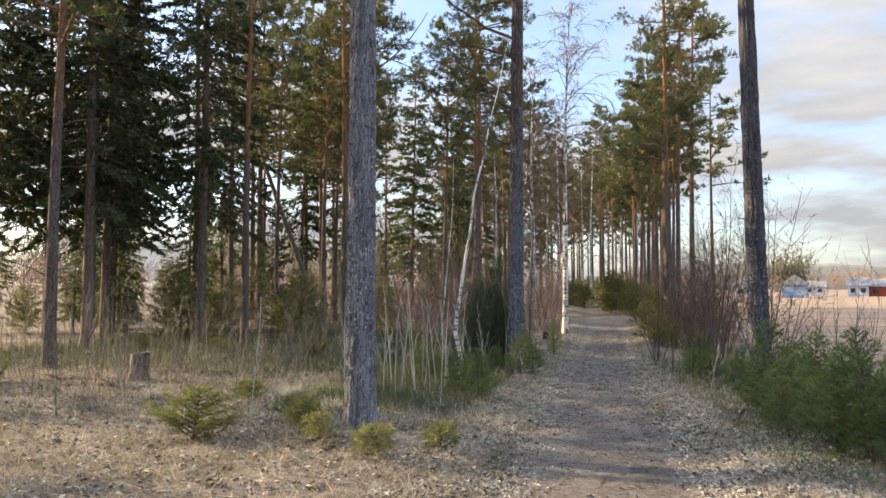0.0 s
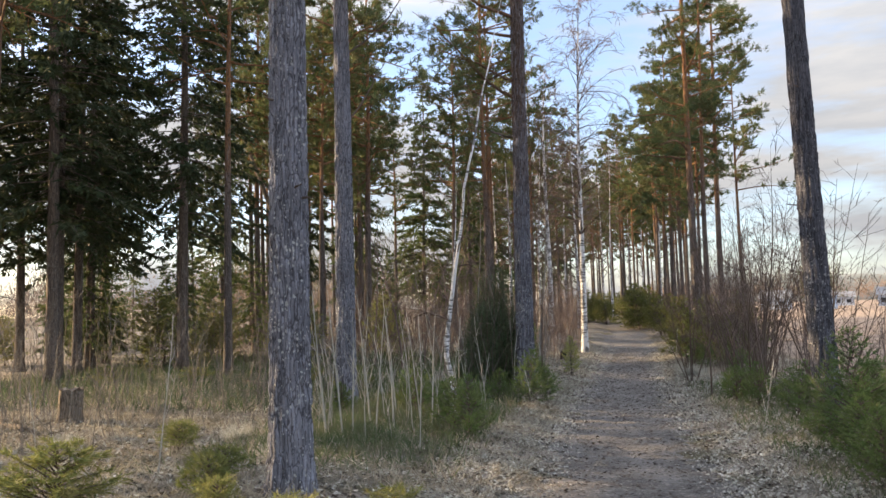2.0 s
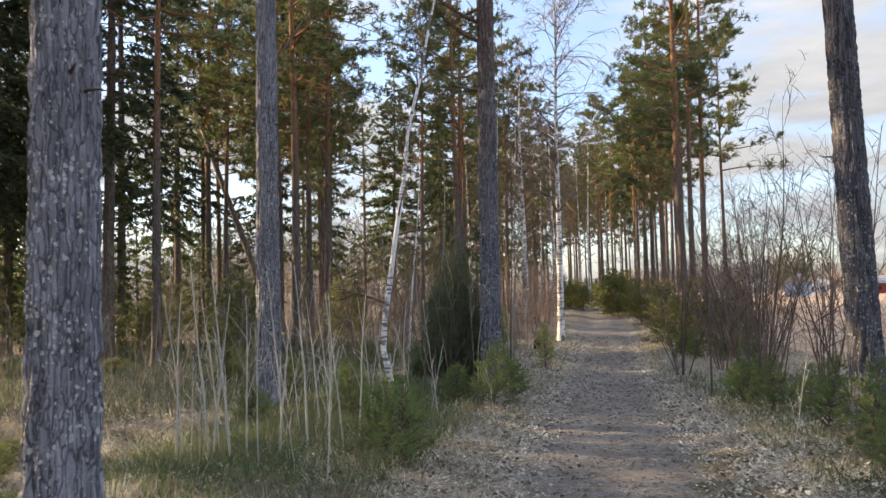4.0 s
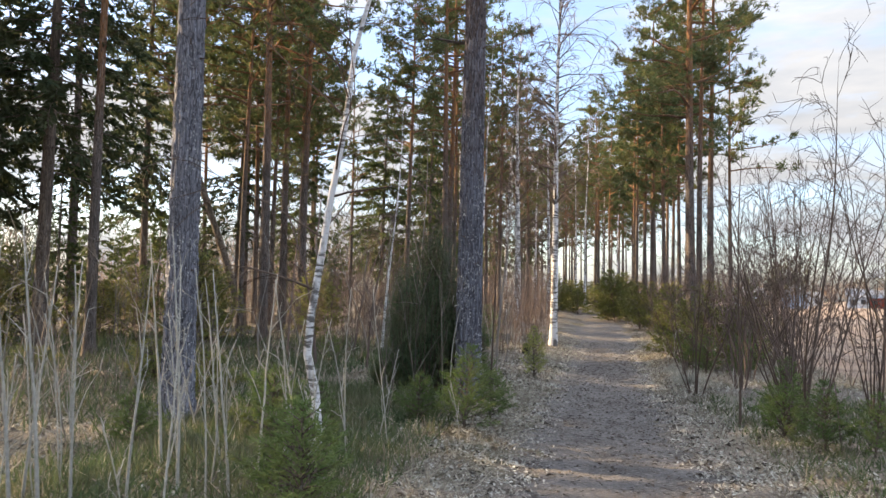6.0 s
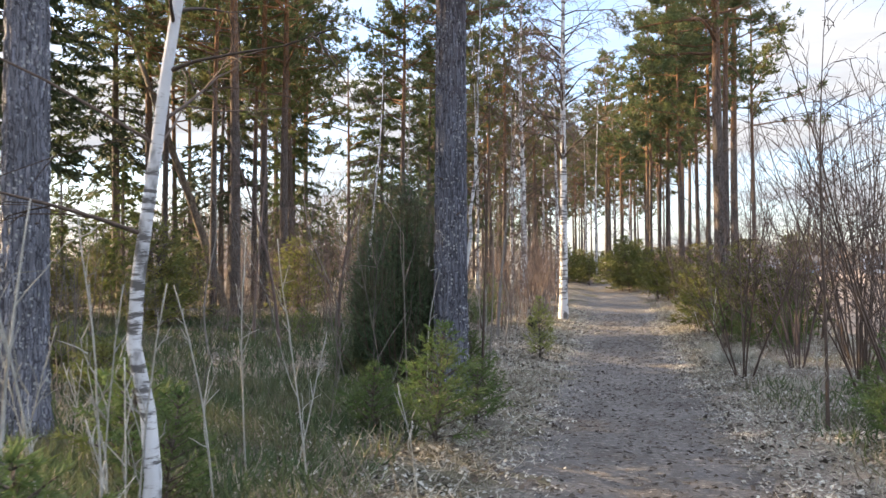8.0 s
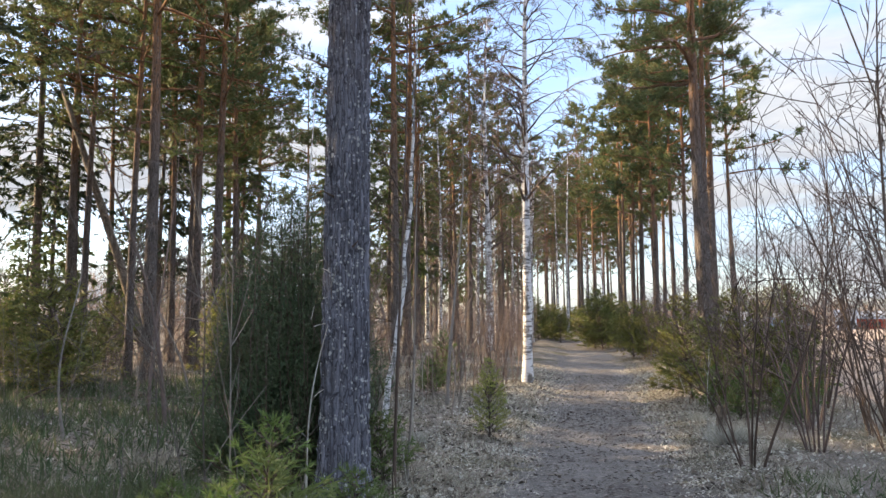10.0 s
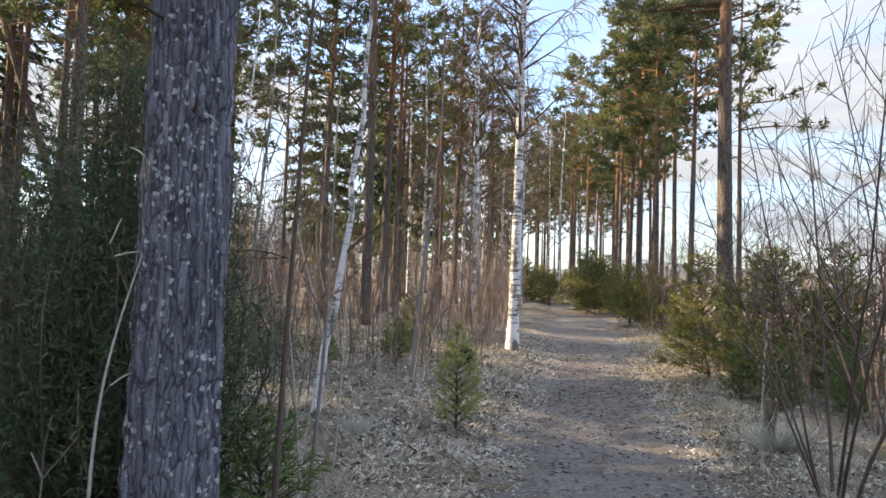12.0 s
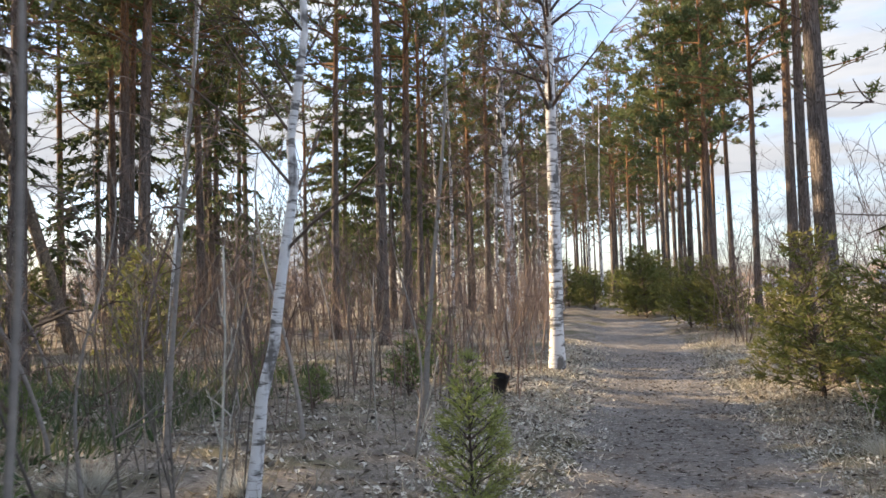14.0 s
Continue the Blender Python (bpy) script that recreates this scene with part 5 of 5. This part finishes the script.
# ---- beyond the field ----
def house(x, y, w, d, h, roof_h, wall_mat, label, turn=0):
    e = thing("house", label, "house", "houses beyond the field")
    b = Buf()
    b.box((-w / 2, -d / 2, -0.3), (w / 2, d / 2, h))
    body = part("wall", b, wall_mat, e, False)
    r = Buf()
    o = 0.5
    v = [(-w / 2 - o, -d / 2 - o, h), (w / 2 + o, -d / 2 - o, h), (w / 2 + o, d / 2 + o, h), (-w / 2 - o, d / 2 + o, h), (-w / 2 - o, 0, h + roof_h), (w / 2 + o, 0, h + roof_h)]
    r.add(v, [(0, 1, 5, 4), (2, 3, 4, 5), (3, 2, 1, 0)], [(0, 4, 3), (1, 2, 5)])
    part("roof", r, ROOF_GREY, e, False)
    n = max(2, int(w / 4))
    for i in range(n):
        wx = -w / 2 + w * (i + 0.5) / n
        p = Buf()
        p.box((wx - 0.6, -d / 2 - 0.05, h * 0.35), (wx + 0.6, -d / 2 + 0.05, h * 0.75))
        part("window", p, WINDOW_DARK, e, False)
    e.matrix_basis = pose(x, y, float(gz(x, y)), 0, 0, turn)
    return e


for x, y, w, d, h, rh, wm, turn, lb_ in ((41, 190, 6, 6, 2.6, 2.0, HOUSE_WHITE, -20, "small pale house with a grey roof"), (51.3, 190, 8, 5.2, 3.0, 2.4, HOUSE_BLUE, 72, "light blue gabled house with a grey roof"), (76, 260, 6, 5, 2.6, 1.9, HOUSE_WHITE, -14, "small pale house with a grey roof"), (77.2, 225, 5, 6, 3.0, 2.2, HOUSE_WHITE, -20, "pale house with a grey roof"), (84, 227, 7, 6, 2.7, 2.2, HOUSE_RED, -20, "red house with a grey roof"), (104, 240, 10, 7, 3.0, 2.4, HOUSE_WHITE, -24, "broad pale house with a grey roof")):
    house(x, y, w, d, h, rh, wm, lb_ + " beyond the field", turn)


def parked_car(x, y, turn):
    e = thing("parked_car", "dark grey parked car seen beyond green bushes", "car")
    prof = ((-2.1, 0.35), (-2.15, 0.75), (-2.05, 0.95), (-1.75, 1.42), (-0.4, 1.48), (0.45, 1.40), (1.05, 0.98), (1.95, 0.86), (2.12, 0.65), (2.1, 0.32))
    n = len(prof)
    b = Buf()
    rows = [(-0.86, 1.0), (-0.80, 1.03), (0.80, 1.03), (0.86, 1.0)]
    v = [(px, w * (0.84 if pz > 1.2 else 1.0), pz if abs(w) < 0.83 else pz - 0.03) for w, _ in rows for px, pz in prof]
    q = [(r * n + i, r * n + (i + 1) % n, (r + 1) * n + (i + 1) % n, (r + 1) * n + i) for r in range(3) for i in range(n)]
    b.add(v, q)
    b.f3.append(np.array([(0, i, i + 1) for i in range(1, n - 1)] + [(3 * n, 3 * n + i + 1, 3 * n + i) for i in range(1, n - 1)], dtype=np.int32))
    part("body", b, CAR_PAINT, e, False)
    for sx in (-1.3, 1.3):
        for sy in (-0.78, 0.78):
            w = Buf()
            w.tube(np.array([(sx, sy - 0.1, 0.31), (sx, sy + 0.1, 0.31)]), (0.31, 0.31), 18)
            wheel = part("wheel", w, BLACK_PLASTIC, e)
            h = Buf()
            h.tube(np.array([(sx, sy - 0.11, 0.31), (sx, sy + 0.11, 0.31)]), (0.18, 0.18), 14)
            part("rim", h, ROOF_GREY, wheel)
    g = Buf()
    g.add([(-2.075, -0.62, 0.99), (-2.075, 0.62, 0.99), (-1.80, 0.58, 1.36), (-1.80, -0.58, 1.36)], [(0, 1, 2, 3)])
    part("rear_window", g, WINDOW_DARK, e, False)
    for sy in (-0.7, 0.7):
        k = Buf()
        k.box((-2.17, sy - 0.1, 0.72), (-2.06, sy + 0.1, 0.92))
        part("rear_light", k, LAMP_RED, e, False)
    e.matrix_basis = pose(x, y, float(gz(x, y)), 0, 0, turn)
    return e


parked_car(7.7, 66.0, 80)


def far_woods(seed, x0, x1, y, n, hlo, hhi, material, label, depth=30, k=70, wide=0.05, tall=0.24):
    rng = np.random.default_rng(seed)
    b = Buf()
    for _ in range(n):
        x, yy, h = rng.uniform(x0, x1), y + rng.uniform(0, depth), rng.uniform(hlo, hhi)
        c = rng.normal(0, 1, (k, 3)) * np.array([h * 0.16, h * 0.16, h * 0.24]) + np.array([x, yy, h * 0.5])
        c[:, 2] = np.maximum(c[:, 2], 0.3)
        b.needles(c, rng.normal(0, 0.5, (k, 3)) + np.array([0, 0, 0.9]), h * tall, h * wide, rng)
    return tagged(part("far_woods", b, material, None, False), label, "woods", kind="stuff")


far_woods(501, 20, 520, 420, 300, 9, 12.5, HILL_WOOD, "far belt of bare orange-brown woods on the horizon", 80, 210, 0.016, 0.09)
ridge_x = np.arange(60, 1400, 6.0)
ridge_h = 25 + 3.5 * np.sin(ridge_x / 140) + 1.2 * np.sin(ridge_x / 31 + 1) + np.random.default_rng(9).normal(0, 0.35, len(ridge_x))
rb = Buf()
rn = len(ridge_x)
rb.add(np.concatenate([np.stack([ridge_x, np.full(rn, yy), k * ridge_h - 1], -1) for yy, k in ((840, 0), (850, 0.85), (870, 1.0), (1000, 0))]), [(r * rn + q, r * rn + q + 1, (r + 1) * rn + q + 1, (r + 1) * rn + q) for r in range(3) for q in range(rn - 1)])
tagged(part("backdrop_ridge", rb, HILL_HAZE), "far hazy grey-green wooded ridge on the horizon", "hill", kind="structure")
far_woods(502, 57.5, 63.5, 225, 6, 9, 12, HILL_DARK, "dark trees behind the far houses", 10, 260, 0.03, 0.12)
far_woods(503, -300, -10, 210, 300, 6, 12, HILL_WOOD, "far bare woods beyond the trees", 60, 110, 0.02, 0.1)
far_woods(505, -90, -12, 72, 46, 5, 9, HILL_WOOD, "brown leafless woods beyond the trees", 26, 260, 0.010, 0.08)
far_woods(506, -80, -14, 76, 16, 8, 14, HILL_DARK, "conifers beyond the trees", 24, 420, 0.016, 0.06)
far_woods(504, -80, -6, 104, 12, 9, 15, HILL_DARK, "far conifers closing the wood", 30, 600, 0.016, 0.07)
